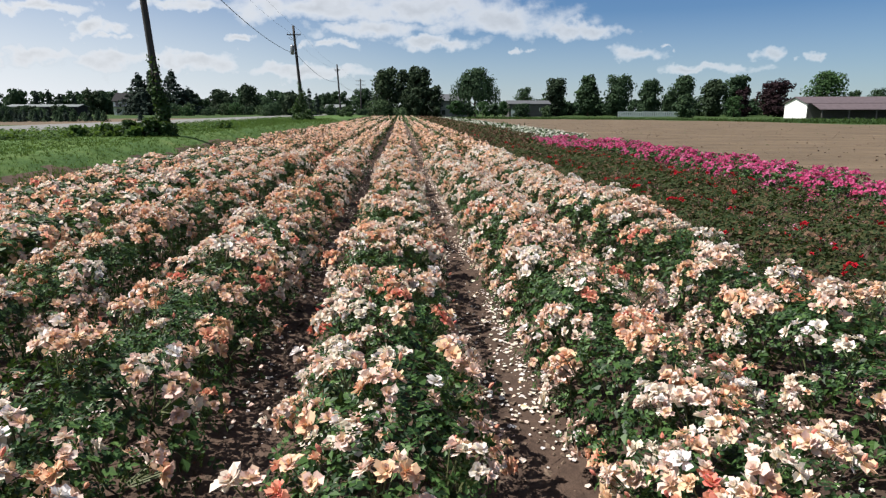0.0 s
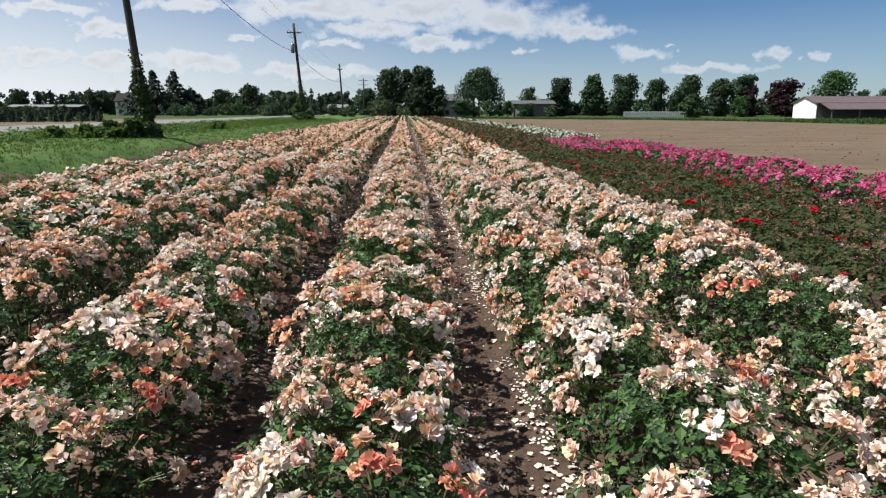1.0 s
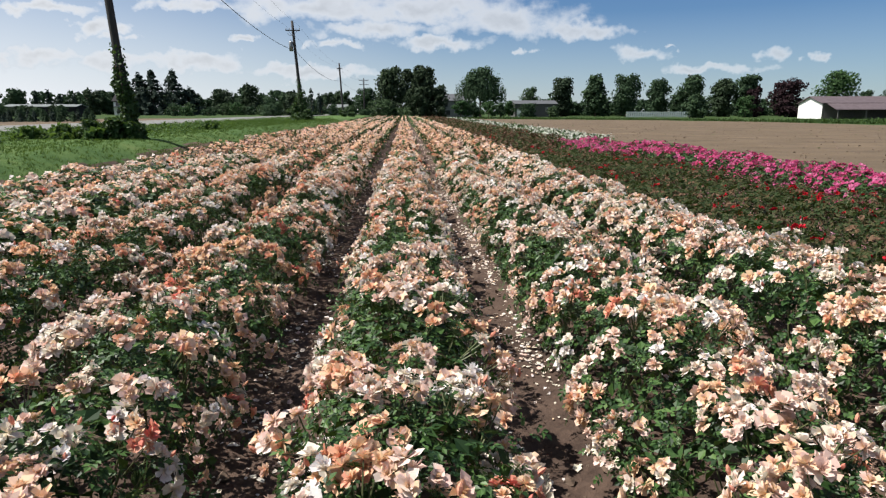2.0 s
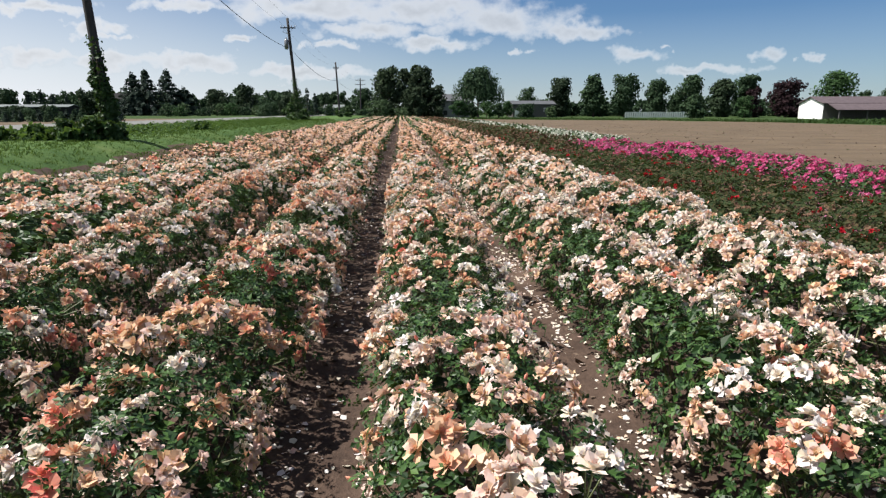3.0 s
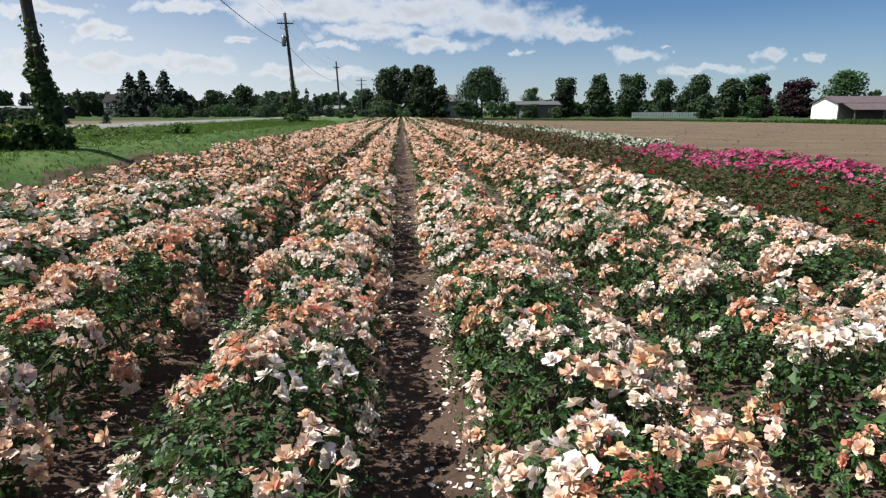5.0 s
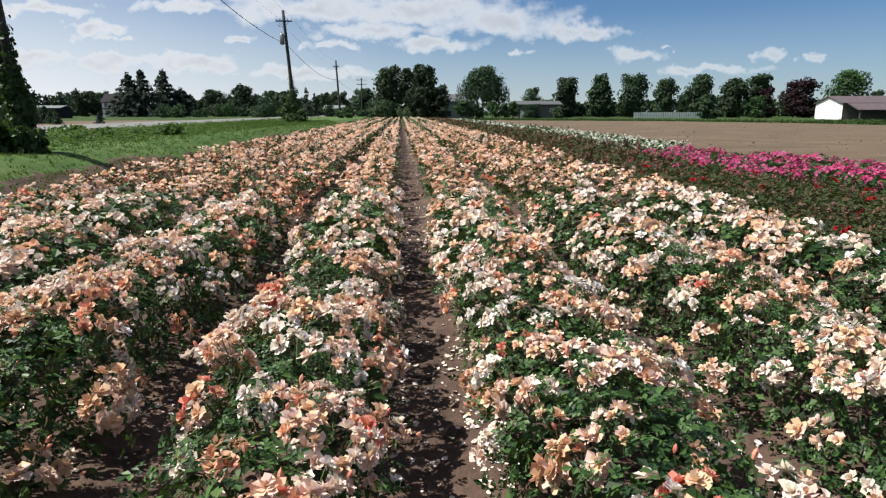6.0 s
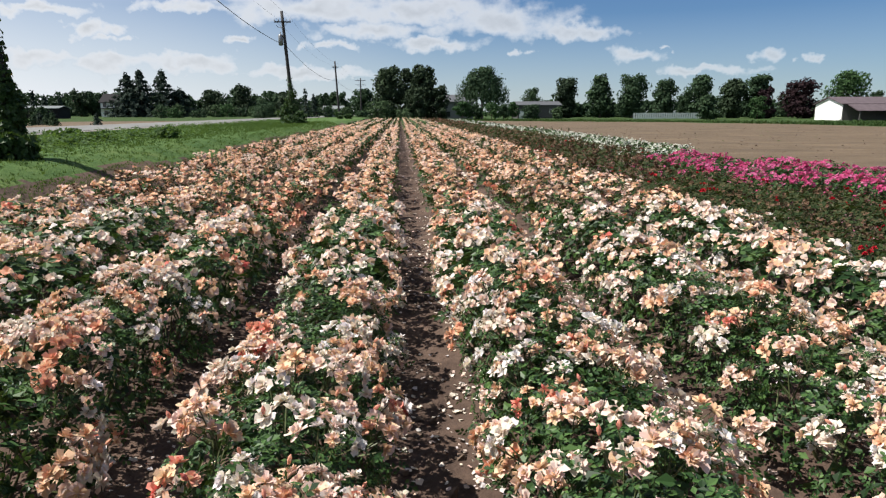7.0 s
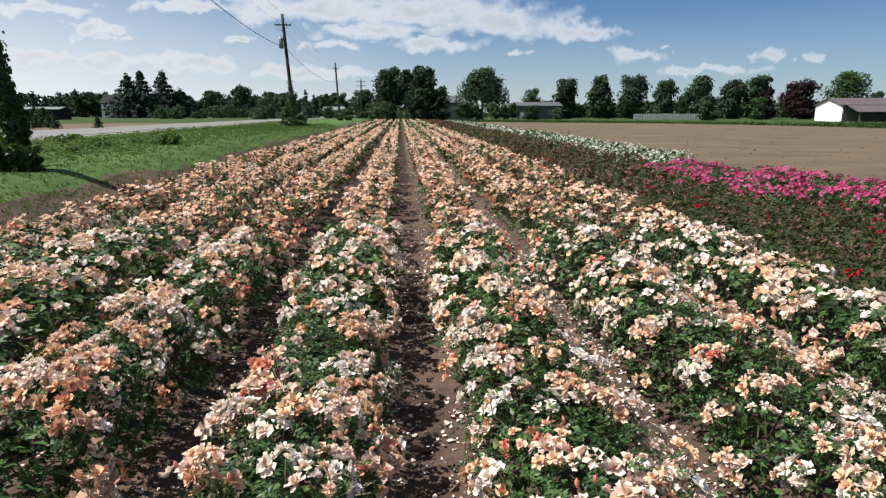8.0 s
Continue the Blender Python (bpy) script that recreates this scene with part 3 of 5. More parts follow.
def full_foliage(r, leaves, size, fill, piece=FIVE):
    """Leaves on the outside and a loose mass of larger ones within."""
    inside = foliage(r, fill, 0.050, W * 0.82, D, H * 0.84, LEAFLET)
    return joined([foliage(r, leaves, size, W, D, H, piece), inside])


def canes(r, height, width):
    out = []
    for k in range(7):
        a = r.uniform(0, 6.28)
        d = np.array([math.cos(a), math.sin(a), 0])
        out.append(tube([d * 0.02 - (0, 0, 0.04), d * width * 0.35 + (0, 0, height * 0.35), d * width * 0.5 + (0, 0, height * 0.62)], [0.006, 0.004, 0.002], 4, False))
    return joined(out)


W, D, H = 0.33, 0.255, 0.49
FOLIAGE = [full_foliage(np.random.default_rng(200 + k), 330, 0.045, 260).mesh("rose_foliage", ROSE_LEAF) for k in range(7)]
PLAIN_FOLIAGE = [full_foliage(np.random.default_rng(210 + k), 130, 0.072, 130, THREE).mesh("rose_foliage", ROSE_LEAF) for k in range(5)]
RED_FOLIAGE = [foliage(np.random.default_rng(220 + k), 270, 0.058, W * 1.12, D * 1.05, H * 0.92, THREE).mesh("red_rose_foliage", RED_LEAF) for k in range(4)]
CANES = [canes(np.random.default_rng(240 + k), H, W).mesh("rose_canes", CANE, True) for k in range(4)]
SHADES = np.sort(tone_draw(np.random.default_rng(255), 18))       # from coral to cream
SIZES = np.random.default_rng(256).integers(2, 9, 18)
TRUSSES = [truss(np.random.default_rng(260 + k), int(SIZES[k]), base=float(SHADES[k])) for k in range(18)]
FAR_TRUSSES = [truss(np.random.default_rng(260 + k), int(SIZES[k]), 1.0, False, MID_BLOOMS, float(SHADES[k])) for k in range(18)]
TRUSS_MESH = [g.mesh("rose_truss", [PEACH, CANE]) for g in TRUSSES]
FAR_TRUSS_MESH = [g.mesh("rose_truss", [PEACH, CANE], True) for g in FAR_TRUSSES]
PINK_TRUSS = [truss(np.random.default_rng(280 + k), 4 + k % 3, 1.0, False, MID_BLOOMS).mesh("pink_truss", [PINK, CANE]) for k in range(6)]
RED_TRUSS = [truss(np.random.default_rng(290 + k), 1 + k % 3, 0.85).mesh("red_truss", [RED, CANE]) for k in range(5)]
SPENT_TRUSS = [truss(np.random.default_rng(296 + k), 2 + k % 2, 0.7, False, MID_BLOOMS).mesh("spent_truss", [SPENT, CANE]) for k in range(4)]


def row_width(x, y):
    """The western rows have grown together more than those in the middle."""
    return 1.09 + 0.42 * smooth(-1.7, -2.5, x) + 0.32 * smooth(14.5, 22.0, y) * smooth(-2.6, -1.6, x) + 0.10 * smooth(-3.2, -3.7, x) + smooth(2.0, 2.5, x) * (0.12 + 0.20 * smooth(5.0, 8.0, y)) * smooth(21.0, 15.0, y) * smooth(3.4, 3.0, x)


def rose_bush(x, y, r, kind="peach"):
    """One bush with its parts: canes, foliage and each cluster of blooms."""
    big = r.uniform(0.95, 1.06)
    name = {"peach": "rose_bush", "pink": "pink_rose_bush", "red": "red_rose_bush"}[kind]
    label = {"peach": "rose bush full of apricot, peach and cream blooms", "pink": "low rose bush covered in hot pink blooms",
             "red": "rose bush with reddish foliage, spent and few red blooms"}[kind]
    group = {"peach": "peach roses in the field rows", "pink": "pink roses in the field rows", "red": "red roses in the field rows"}[kind]
    root = thing(name, (x, y, soil_top(x, y)), label, "rose bush", group, scale=big)
    wide, high = r.uniform(0.95, 1.07) * row_width(x, y), r.uniform(0.90, 1.10) * (0.80 if kind == "pink" else 0.70 if kind == "red" and x > 5.4 else 0.88 if kind == "red" else 1.0)
    shape = pose(0, 0, 0, 0, 0, r.uniform(-8, 8) + 180 * (r.random() < 0.5)) @ Matrix.Diagonal((wide, 1.0, high, 1))
    part("stem", CANES[int(r.integers(len(CANES)))], root, m=shape)
    close = kind == "peach" and (-2.2 < x < 2.2 and y < 13.6 or 2.2 < x < 3.2 and y < 13.0)
    leaf = RED_FOLIAGE if kind == "red" else FOLIAGE if close else PLAIN_FOLIAGE
    part("foliage", leaf[int(r.integers(len(leaf)))], root, m=shape)
    n = {"peach": int((np.clip(r.normal(14.5, 2.5), 9, 20) if close else np.clip(r.normal(13.5, 2.0), 9, 18)) * row_width(x, y) * (1 + 0.14 * smooth(0.8, 1.4, x))), "pink": int(r.integers(13, 18)), "red": int(r.integers(8, 12))}[kind]
    p, nrm = envelope(r, n, W * 1.0, D * 1.02, H * 1.03, 0.15, 0.30)
    for k in range(n):
        d = unit(nrm[k] * 0.9 + np.array([0, 0, 0.6]) + r.normal(0, 0.16, 3))
        rot = turns(d[None], r.uniform(0, 6.28, 1))[0]
        m = shape @ Matrix.Translation(p[k]) @ Matrix(rot.tolist()).to_4x4()
        m = Matrix.LocRotScale(m.translation, m.to_quaternion(), None) @ Matrix.Scale(r.uniform(0.85, 1.15), 4)
        if kind == "peach":
            heads = TRUSS_MESH if close else FAR_TRUSS_MESH
            # paler towards the east, deeper towards the west
            pale = 1.0 - 0.22 * smooth(0.6, 2.4, x) + 0.25 * smooth(0.2, -1.5, x)
            part("flower_head", heads[min(len(heads) - 1, int(len(heads) * r.random() ** pale))], root, m=m)
        elif kind == "pink":
            part("flower_head", PINK_TRUSS[int(r.integers(len(PINK_TRUSS)))], root, m=m)
        elif r.random() < 0.40 - 0.014 * y:
            part("flower_head", RED_TRUSS[int(r.integers(len(RED_TRUSS)))], root, "bright red rose blooms", m)
        else:
            part("spent_flower_head", SPENT_TRUSS[int(r.integers(len(SPENT_TRUSS)))], root, "brown spent blooms", m)
    return root


def bush_body(r, lod, kind):
    """One bush of the far rows as plain triangles: slot 0 foliage, 1 blooms, 2 spent blooms."""
    leaves, size, piece, blooms, count = ((36, 0.095, FIVE, MID_BLOOMS, 62), (28, 0.13, LEAFLET, FAR_BLOOMS, 49), (13, 0.22, LEAFLET, HAZY_BLOOMS, 21))[lod]
    h = H * {"peach": 1.0, "pink": 0.74, "red": 0.92, "white": 0.66}[kind]
    g = [foliage(r, leaves, size, W * (1.16 if kind in ('red', 'pink') else 1.0), D * 1.05, h, piece)]
    if kind == "red":
        count = 20
    if kind == "pink":
        count = int(count * 1.1)
    if kind == "white":
        count = int(count * 0.6)
    clusters = max(3, count // 4)
    cp, cn = envelope(r, clusters, W * (1.16 if kind in ('red', 'pink') else 1.0), D * 1.05, h * 1.04, 0.14, 0.28)
    which = r.integers(0, clusters, count)
    p, n = cp[which] + r.normal(0, 0.035, (count, 3)), unit(cn[which] + np.array([0, 0, 0.7]) + r.normal(0, 0.3, (count, 3)))
    tone = 0.55 * tone_draw(r, clusters)[which] + 0.15 * tone_draw(r, count) + 0.30 * 0.40 - 0.5
    rot = turns(n, r.uniform(0, 6.28, count))
    for k in range(len(blooms)):
        s = slice(k, None, len(blooms))
        b = strewn(blooms[k], rot[s], p[s], r.uniform(0.8, 1.2, len(p[s])), tone[s])
        if kind == "peach" and k == 3 and r.random() < 0.6:
            g.append(b.slot(2))
        elif kind == "red":
            red = b.slot(1)
            if k or r.random() < 0.85:
                red = b.slot(2).moved()
            g.append(red)
        else:
            g.append(b.slot(1))
    return joined(g)


def rows_of(name, spots, kind, mats, label, category, lod, seed):
    """Bushes past those that can be told apart, in one body."""
    r = np.random.default_rng(seed)
    kinds = [bush_body(np.random.default_rng(seed + 50 + k), lod, kind) for k in range(6)]
    groups = [[] for _ in kinds]
    for s in spots:
        groups[int(r.integers(len(kinds)))].append(s)
    out = []
    for g, ss in zip(kinds, groups):
        if not ss:
            continue
        ss = np.array(ss)
        n = len(ss)
        z = ground_z(ss[:, 0], ss[:, 1]) + furrow_z(ss[:, 0], ss[:, 1])
        rot = turns(np.tile([[0.0, 0, 1.0]], (n, 1)), np.where(r.random(n) < 0.5, 0, np.pi) + r.normal(0, 0.08, n))
        high = np.tile(np.eye(3), (n, 1, 1)) * 1.0
        high[:, 0, 0] = row_width(ss[:, 0], ss[:, 1])
        high[:, 2, 2] = r.uniform(0.88, 1.12, n)
        out.append(strewn(g, rot @ high, np.c_[ss, z], r.uniform(0.95, 1.07, n), r.normal(0, 0.05, n)))
    return tagged(new(name, joined(out).mesh(name, mats)), label, category, kind="stuff")


def spots_along(x, y0, y1, step, r, wobble=0.016):
    ys = np.arange(y0, y1, step)
    return [(x + r.normal(0, wobble), y + r.normal(0, 0.05)) for y in ys]


PEACH_ROWS = [(k + 0.5) * PITCH for k in range(-4, 3)]
RED_ROWS = [3.5 * PITCH, 4.5 * PITCH]
PINK_ROWS = [5.5 * PITCH, 6.5 * PITCH, 7.5 * PITCH]
WHITE_ROWS = [6.5 * PITCH, 7.5 * PITCH, 8.5 * PITCH]


ROW_LOOK = {
    "peach": ([ROSE_LEAF, PEACH, SPENT], "rows of rose bushes in peach and cream bloom"),
    "red": ([RED_LEAF, RED, SPENT], "dark rows of mostly spent red rose bushes"),
    "pink": ([ROSE_LEAF, PINK, SPENT], "rows of rose bushes in hot pink bloom"),
    "white": ([ROSE_LEAF, WHITE, SPENT], "low rows of rose bushes in white bloom"),
}


def plant_field():
    """The nearest bushes singly, the long rows past them as three bodies a colour, coarser with distance."""
    r = np.random.default_rng(11)
    single = []
    rest = {(c, l): [] for c in ROW_LOOK for l in range(3)}
    for x in PEACH_ROWS:
        start = max(1.1, 0.6 + (abs(x - 0.5) - 0.3) / 0.88)
        rest["peach", 1] += spots_along(x, -4.5, start - 0.3, 0.43, r)
        single += [(x_, y_, "peach") for x_, y_ in spots_along(x, start, 16.4, 0.445, r)]
        rest["peach", 0] += spots_along(x, 16.6, 29, 0.45, r)
        rest["peach", 1] += spots_along(x, 29, 55, 0.46, r)
        rest["peach", 2] += spots_along(x, 55, 117, 0.50, r)
    for x in RED_ROWS:
        start = 0.6 + (x - 0.9) / 0.88
        rest["red", 1] += spots_along(x, -4.5, start - 0.3, 0.46, r)
        single += [(x_, y_, "red") for x_, y_ in spots_along(x, start, 20, 0.45, r)]
        rest["red", 0] += spots_along(x, 20.2, 34, 0.43, r)
    # the third row is red at both ends and pink between
    single += [(x_, y_, "red") for x_, y_ in spots_along(5.5 * PITCH, 6.2, 19.0, 0.47, r) if r.random() < 0.7]
    rest["red", 0] += spots_along(5.5 * PITCH, 25.0, 34, 0.45, r)
    for x in (*RED_ROWS, 5.5 * PITCH):
        rest["red", 1] += spots_along(x, 34, 70, 0.45, r)
        rest["red", 2] += spots_along(x, 70, 116, 0.50, r)
    for x, start, end in zip(PINK_ROWS, (19.2, 7.6, 8.6), (25.0, 26.0, 24.0)):
        if start < 10:
            rest["pink", 1] += spots_along(x, -4.5, start - 0.3, 0.5, r)
        single += [(x_, y_, "pink") for x_, y_ in spots_along(x, start, end, 0.50, r, 0.08) if r.random() < 0.95]
    for x, start in zip(WHITE_ROWS, (26.6, 29.2, 30.0)):
        rest["white", 1] += spots_along(x, start, 45, 0.5, r, 0.06)
        rest["white", 2] += spots_along(x, 45, 115, 0.55, r, 0.06)
    for k, ((c, l), spots) in enumerate(rest.items()):
        if spots:
            mats, label = ROW_LOOK[c]
            rows_of(c + "_rose_rows", spots, c, mats, label, "rose rows", l, 300 + 10 * k)
    for x, y, c in single:
        rose_bush(x, y, r, c)


# ---------------------------------------------------------------- trees and shrubs
CARD = Geo([(0, 0, 0), (0.5, -0.42, 0.12), (1, 0, -0.05), (0.5, 0.42, 0.12)], [(0, 1, 2), (0, 2, 3)])


def broad_crown(r, h, w, n, size, base=0.18, lobes=9):
    """Leaf clumps on the shells of several rounded masses; gaps stay between them."""
    spots = []
    for k in range(lobes):
        zc = h * (base + (0.93 - base) * ((k + 0.5) / lobes) ** 0.9)
        prof = math.sqrt(max(0.06, 1 - ((zc / h - 0.48) / 0.54) ** 2))
        span = prof * w * 0.5
        a = k * 2.4 + r.uniform(0, 0.8)
        off = span * r.uniform(0.15, 0.66)
        rad = np.array([w * r.uniform(0.19, 0.31), w * r.uniform(0.19, 0.31), h * r.uniform(0.11, 0.18)]) * (0.36 + 0.64 * prof)
        c = np.array([math.cos(a) * off, math.sin(a) * off, min(zc, h - rad[2])])
        m = n // lobes
        d = unit(r.normal(0, 1, (m, 3)))
        rr = r.uniform(0.12, 1.06, m) ** 0.55
        spots.append((c + d * rad * rr[:, None], d))
    p, d = np.concatenate([s[0] for s in spots]), np.concatenate([s[1] for s in spots])
    rot = turns(unit(d + r.normal(0, 0.42, d.shape) + (0, 0, 0.25)), r.uniform(0, 6.28, len(p)))
    return strewn(CARD, rot, p, size * r.uniform(0.6, 1.55, len(p)))


def timber(r, h, w, trunk_r, top=0.62, limbs=6):
    lean = r.normal(0, 0.015, 2) * h
    t = [tube([(0, 0, -0.3), (0, 0, 0.15 * h), (lean[0] * 0.5, lean[1] * 0.5, 0.4 * h), (lean[0], lean[1], top * h)], [trunk_r * 1.3, trunk_r, trunk_r * 0.75, trunk_r * 0.25], 8)]
    for k in range(limbs):
        a, z = k * 2.4 + r.uniform(0, 1), h * r.uniform(0.22, 0.5)
        d = np.array([math.cos(a), math.sin(a), 0])
        t.append(tube([(0, 0, z), d * w * 0.15 + (0, 0, z + h * 0.08), d * w * 0.32 + (0, 0, z + h * 0.2)], [trunk_r * 0.5, trunk_r * 0.32, trunk_r * 0.08], 5))
    return joined(t)


def spruce_crown(r, h, w, n, size, ragged=0.25):
    """Whorls of drooping boughs, wide below and ragged at the tip."""
    whorls = max(7, int(h * 0.95))
    ps, ds = [], []
    per = max(4, n // (whorls * 7))
    for k in range(whorls):
        f = k / whorls
        z = h * (0.06 + 0.93 * f)
        for j in range(7):
            a = j * 0.9 + k * 1.3 + r.uniform(0, 0.5)
            reach = w * 0.5 * (1 - f) ** 0.95 * r.uniform(1 - 2.8 * ragged, 1.3) + 0.08 * w * (1 - f)
            s = np.sqrt(r.random(per))
            q = np.stack([np.cos(a) * s * reach, np.sin(a) * s * reach, z - 0.28 * s * reach + 0.14 * reach * (s > 0.75) + r.normal(0, 0.006 * h, per)], 1)
            q += r.normal(0, size * 0.25, q.shape)
            ps.append(q), ds.append(np.tile([[math.cos(a), math.sin(a), 0.9]], (per, 1)))
    ps.append(np.c_[r.normal(0, 0.02 * w, (14, 2)), h * (0.93 + 0.07 * r.random(14))]), ds.append(np.tile([[0.3, 0.1, 0.2]], (14, 1)))
    p, d = np.concatenate(ps), np.concatenate(ds)
    rot = turns(unit(d + r.normal(0, 0.45, d.shape)), r.uniform(0, 6.28, len(p)))
    return strewn(CARD, rot, p, size * r.uniform(0.6, 1.4, len(p)))


def weeping(r, h, w, n, size):
    """Hanging streamers below a broad head."""
    k = n // 9
    a, rr = r.uniform(0, 6.28, k), np.sqrt(r.random(k)) * w * 0.5
    top = h * (0.97 - 0.42 * (rr / (w * 0.5)) ** 2) - r.random(k) * h * 0.22
    out = []
    for j in range(9):
        p = np.stack([np.cos(a) * rr, np.sin(a) * rr, top - j * h * 0.035], 1) + r.normal(0, 0.12, (k, 3))
        keep = r.random(k) < 1 - j * 0.085
        p = p[keep]
        rot = turns(unit(np.stack([np.cos(a[keep]), np.sin(a[keep]), r.normal(0, 0.4, len(p))], 1)), r.normal(1.57, 0.4, len(p)))
        out.append(strewn(CARD, rot, p, size * r.uniform(0.7, 1.4, len(p))))
    return joined(out)


def tree(name, at, h, w, mat, label, seed, style="broad", n=2600, size=0.42, base=0.16, lobes=11, trunk=None, group=""):
    r = np.random.default_rng(seed)
    n = int(n * 0.82)
    x, y = at
    root = thing(name, (x, y, float(ground_z(x, y)) - 0.05), label, "tree" if h > 4 else "shrub", group)
    tr = trunk or 0.022 * h
    if style == "broad":
        part("trunk", timber(r, h, w, tr).mesh("trunk", BARK, True), root)
        part("crown", broad_crown(r, h, w, n, size, base, lobes).mesh("crown", mat), root)
    elif style == "spruce":
        part("trunk", tube([(0, 0, -0.3), (0, 0, 0.3 * h), (0, 0, 0.97 * h)], [tr, tr * 0.7, 0.02], 7).mesh("trunk", BARK, True), root)
        part("crown", spruce_crown(r, h, w, n, size).mesh("crown", mat), root)
    elif style == "weeping":
        part("trunk", timber(r, h, w, tr, 0.7, 8).mesh("trunk", BARK, True), root)
        part("crown", joined([weeping(r, h, w, n, size), broad_crown(r, h, w * 0.86, n // 2, size, 0.35, 9)]).mesh("crown", mat), root)
    else:
        part("trunk", timber(r, h, w, tr, 0.5, 8 if h > 0.8 else 0).mesh("trunk", BARK, True), root)
        part("crown", broad_crown(r, h, w, n, size, 0.02, lobes).mesh("crown", mat), root)
    return root


def far_woods():
    """A distant belt of trees too far off to count."""
    r = np.random.default_rng(70)
    out = []
    for x in np.arange(-190, 215, 2.8):
        if -12 < x < 38:
            continue
        y = 250 + 0.1 * abs(x) + r.normal(0, 6) if x < 0 else 212 + r.normal(0, 5)
        h = (r.uniform(6.0, 9.4) if x < -40 else r.uniform(5.0, 7.6) if x < 0 else r.uniform(4.0, 6.0))
        out.append(broad_crown(r, h, r.uniform(5, 8), 310, 0.9, 0.02, 8).moved(at=(x, y, float(ground_z(x, y)) - 0.2)))
    tagged(new("far_woods", joined(out).mesh("far_woods", TREE_GREEN)), "distant belt of dark green woodland", "woods", kind="stuff")


def plant_trees():
    T = tree
    far_woods()
    # the dark clump at the end of the rows
    T("tree", (-2.7, 146), 11.0, 7.4, TREE_DARK, "tall dark green broadleaf tree at the field's end", 1, base=0.05, n=4200, lobes=14, size=0.55)
    T("tree", (1.9, 150), 10.7, 7.2, TREE_DARK, "dark broadleaf tree in a dense clump", 2, base=0.05, n=3800, lobes=13, size=0.55)
    T("tree", (5.2, 146), 11.3, 6.6, TREE_DARK, "tall dark pine-like tree with ragged top", 3, base=0.04, n=4000, lobes=15, size=0.55)
    T("tree", (8.2, 144), 7.0, 5.0, TREE_DARK, "shorter dark tree at the clump's edge", 4, base=0.03, n=2400)
    T("tree", (3.2, 142.5), 6.6, 5.6, TREE_DARK, "dark understorey tree in the clump", 5, base=0.02, n=2600)
    T("shrub", (-4.3, 137), 3.9, 6.4, TREE_SILVER, "rounded grey-green willow shrub", 6, "shrub", 2200, 0.3)
    T("shrub", (0.4, 137), 2.3, 3.8, TREE_SILVER, "low grey-green shrub by the rows' end", 7, "shrub", 1100, 0.26)
    T("tree", (-8.8, 166), 6.6, 6.0, TREE_GREEN, "green tree behind the willow shrub", 8)
    T("tree", (18.8, 158), 12.0, 12.6, TREE_GREEN, "large weeping tree beside the grey house", 9, "weeping", 4800, 0.52)
    for k, (x, y, h, w) in enumerate(((12.6, 141, 3.7, 4.4), (15.4, 142, 3.1, 3.8), (18.6, 141, 3.6, 4.4), (21.4, 143, 3.2, 3.4), (24.4, 150, 3.8, 3.6))):
        T("orchard_tree", (x, y), h, w, TREE_LIGHT if k % 2 == 0 else TREE_GREEN, "small rounded fruit tree on a short trunk", 20 + k, "broad", 1500, 0.3, 0.2, 8, 0.1, "small trees by the house")
    T("shrub", (31.8, 164.5), 3.4, 6.0, TREE_GREEN, "dense shrub in front of the shed", 30, "shrub", 1800, 0.32)
    T("shrub", (38.0, 165), 2.8, 3.6, TREE_SILVER, "grey-green shrub beside the shed", 31, "shrub", 1100, 0.3)
    T("tree", (39.6, 204), 9.0, 7.0, TREE_GREEN, "broadleaf tree behind the shed", 32)
    # the avenue along the far edge of the bare field
    for k, (x, y, h, w, m, b) in enumerate(((44.3, 182, 10.8, 7.4, TREE_DARK, 0.10), (53.9, 182, 11.6, 7.4, TREE_GREEN, 0.14), (61.2, 178, 11.4, 9.4, TREE_GREEN, 0.12), (72.0, 183, 10.6, 7.2, TREE_GREEN, 0.08),
                                            (80.5, 180, 11.6, 9.6, TREE_GREEN, 0.08), (84.4, 170, 9.9, 7.0, TREE_DARK, 0.06), (91.6, 171, 11.0, 8.0, TREE_GREEN, 0.08))):
        T("tree", (x, y), h, w, m, "tall rounded broadleaf tree in a line of trees", 40 + k, "broad", 4600, 0.56, b * 0.6, 19, None, "line of trees beyond the bare field")
    T("tree", (95.8, 160), 9.4, 10.4, TREE_PURPLE, "dark purple-leaved maple with dense crown", 50, base=0.04, n=4200, size=0.5, lobes=16)
    T("tree", (87.2, 160), 7.4, 5.2, TREE_PURPLE, "smaller purple-leaved tree beside the maple", 51, base=0.04, n=2000)
    T("tree", (80.5, 190), 6.8, 6.5, TREE_GREEN, "lower tree behind the line of trees", 52)
    T("tree", (63.7, 141), 5.2, 5.4, TREE_GREEN, "rounded green tree at the field's edge", 53, base=0.02, n=2200)
    T("shrub", (81.6, 153), 5.2, 5.0, TREE_LIGHT, "light green ragged shrub", 54, "shrub", 1800, 0.34)
    T("tree", (135.9, 199), 14.0, 15.0, TREE_LIGHT, "broad light green tree behind the barn", 55, base=0.08, n=4600, size=0.66, lobes=18)
    T("tree", (147.5, 202), 8.2, 6.0, TREE_GREEN, "smaller tree behind the barn", 56)
    T("tree", (112, 190), 6.8, 9.0, TREE_DARK, "dark tree behind the purple maple", 57)
    T("tree", (158, 205), 9.0, 9.0, TREE_GREEN, "green tree beyond the barn roof", 58)
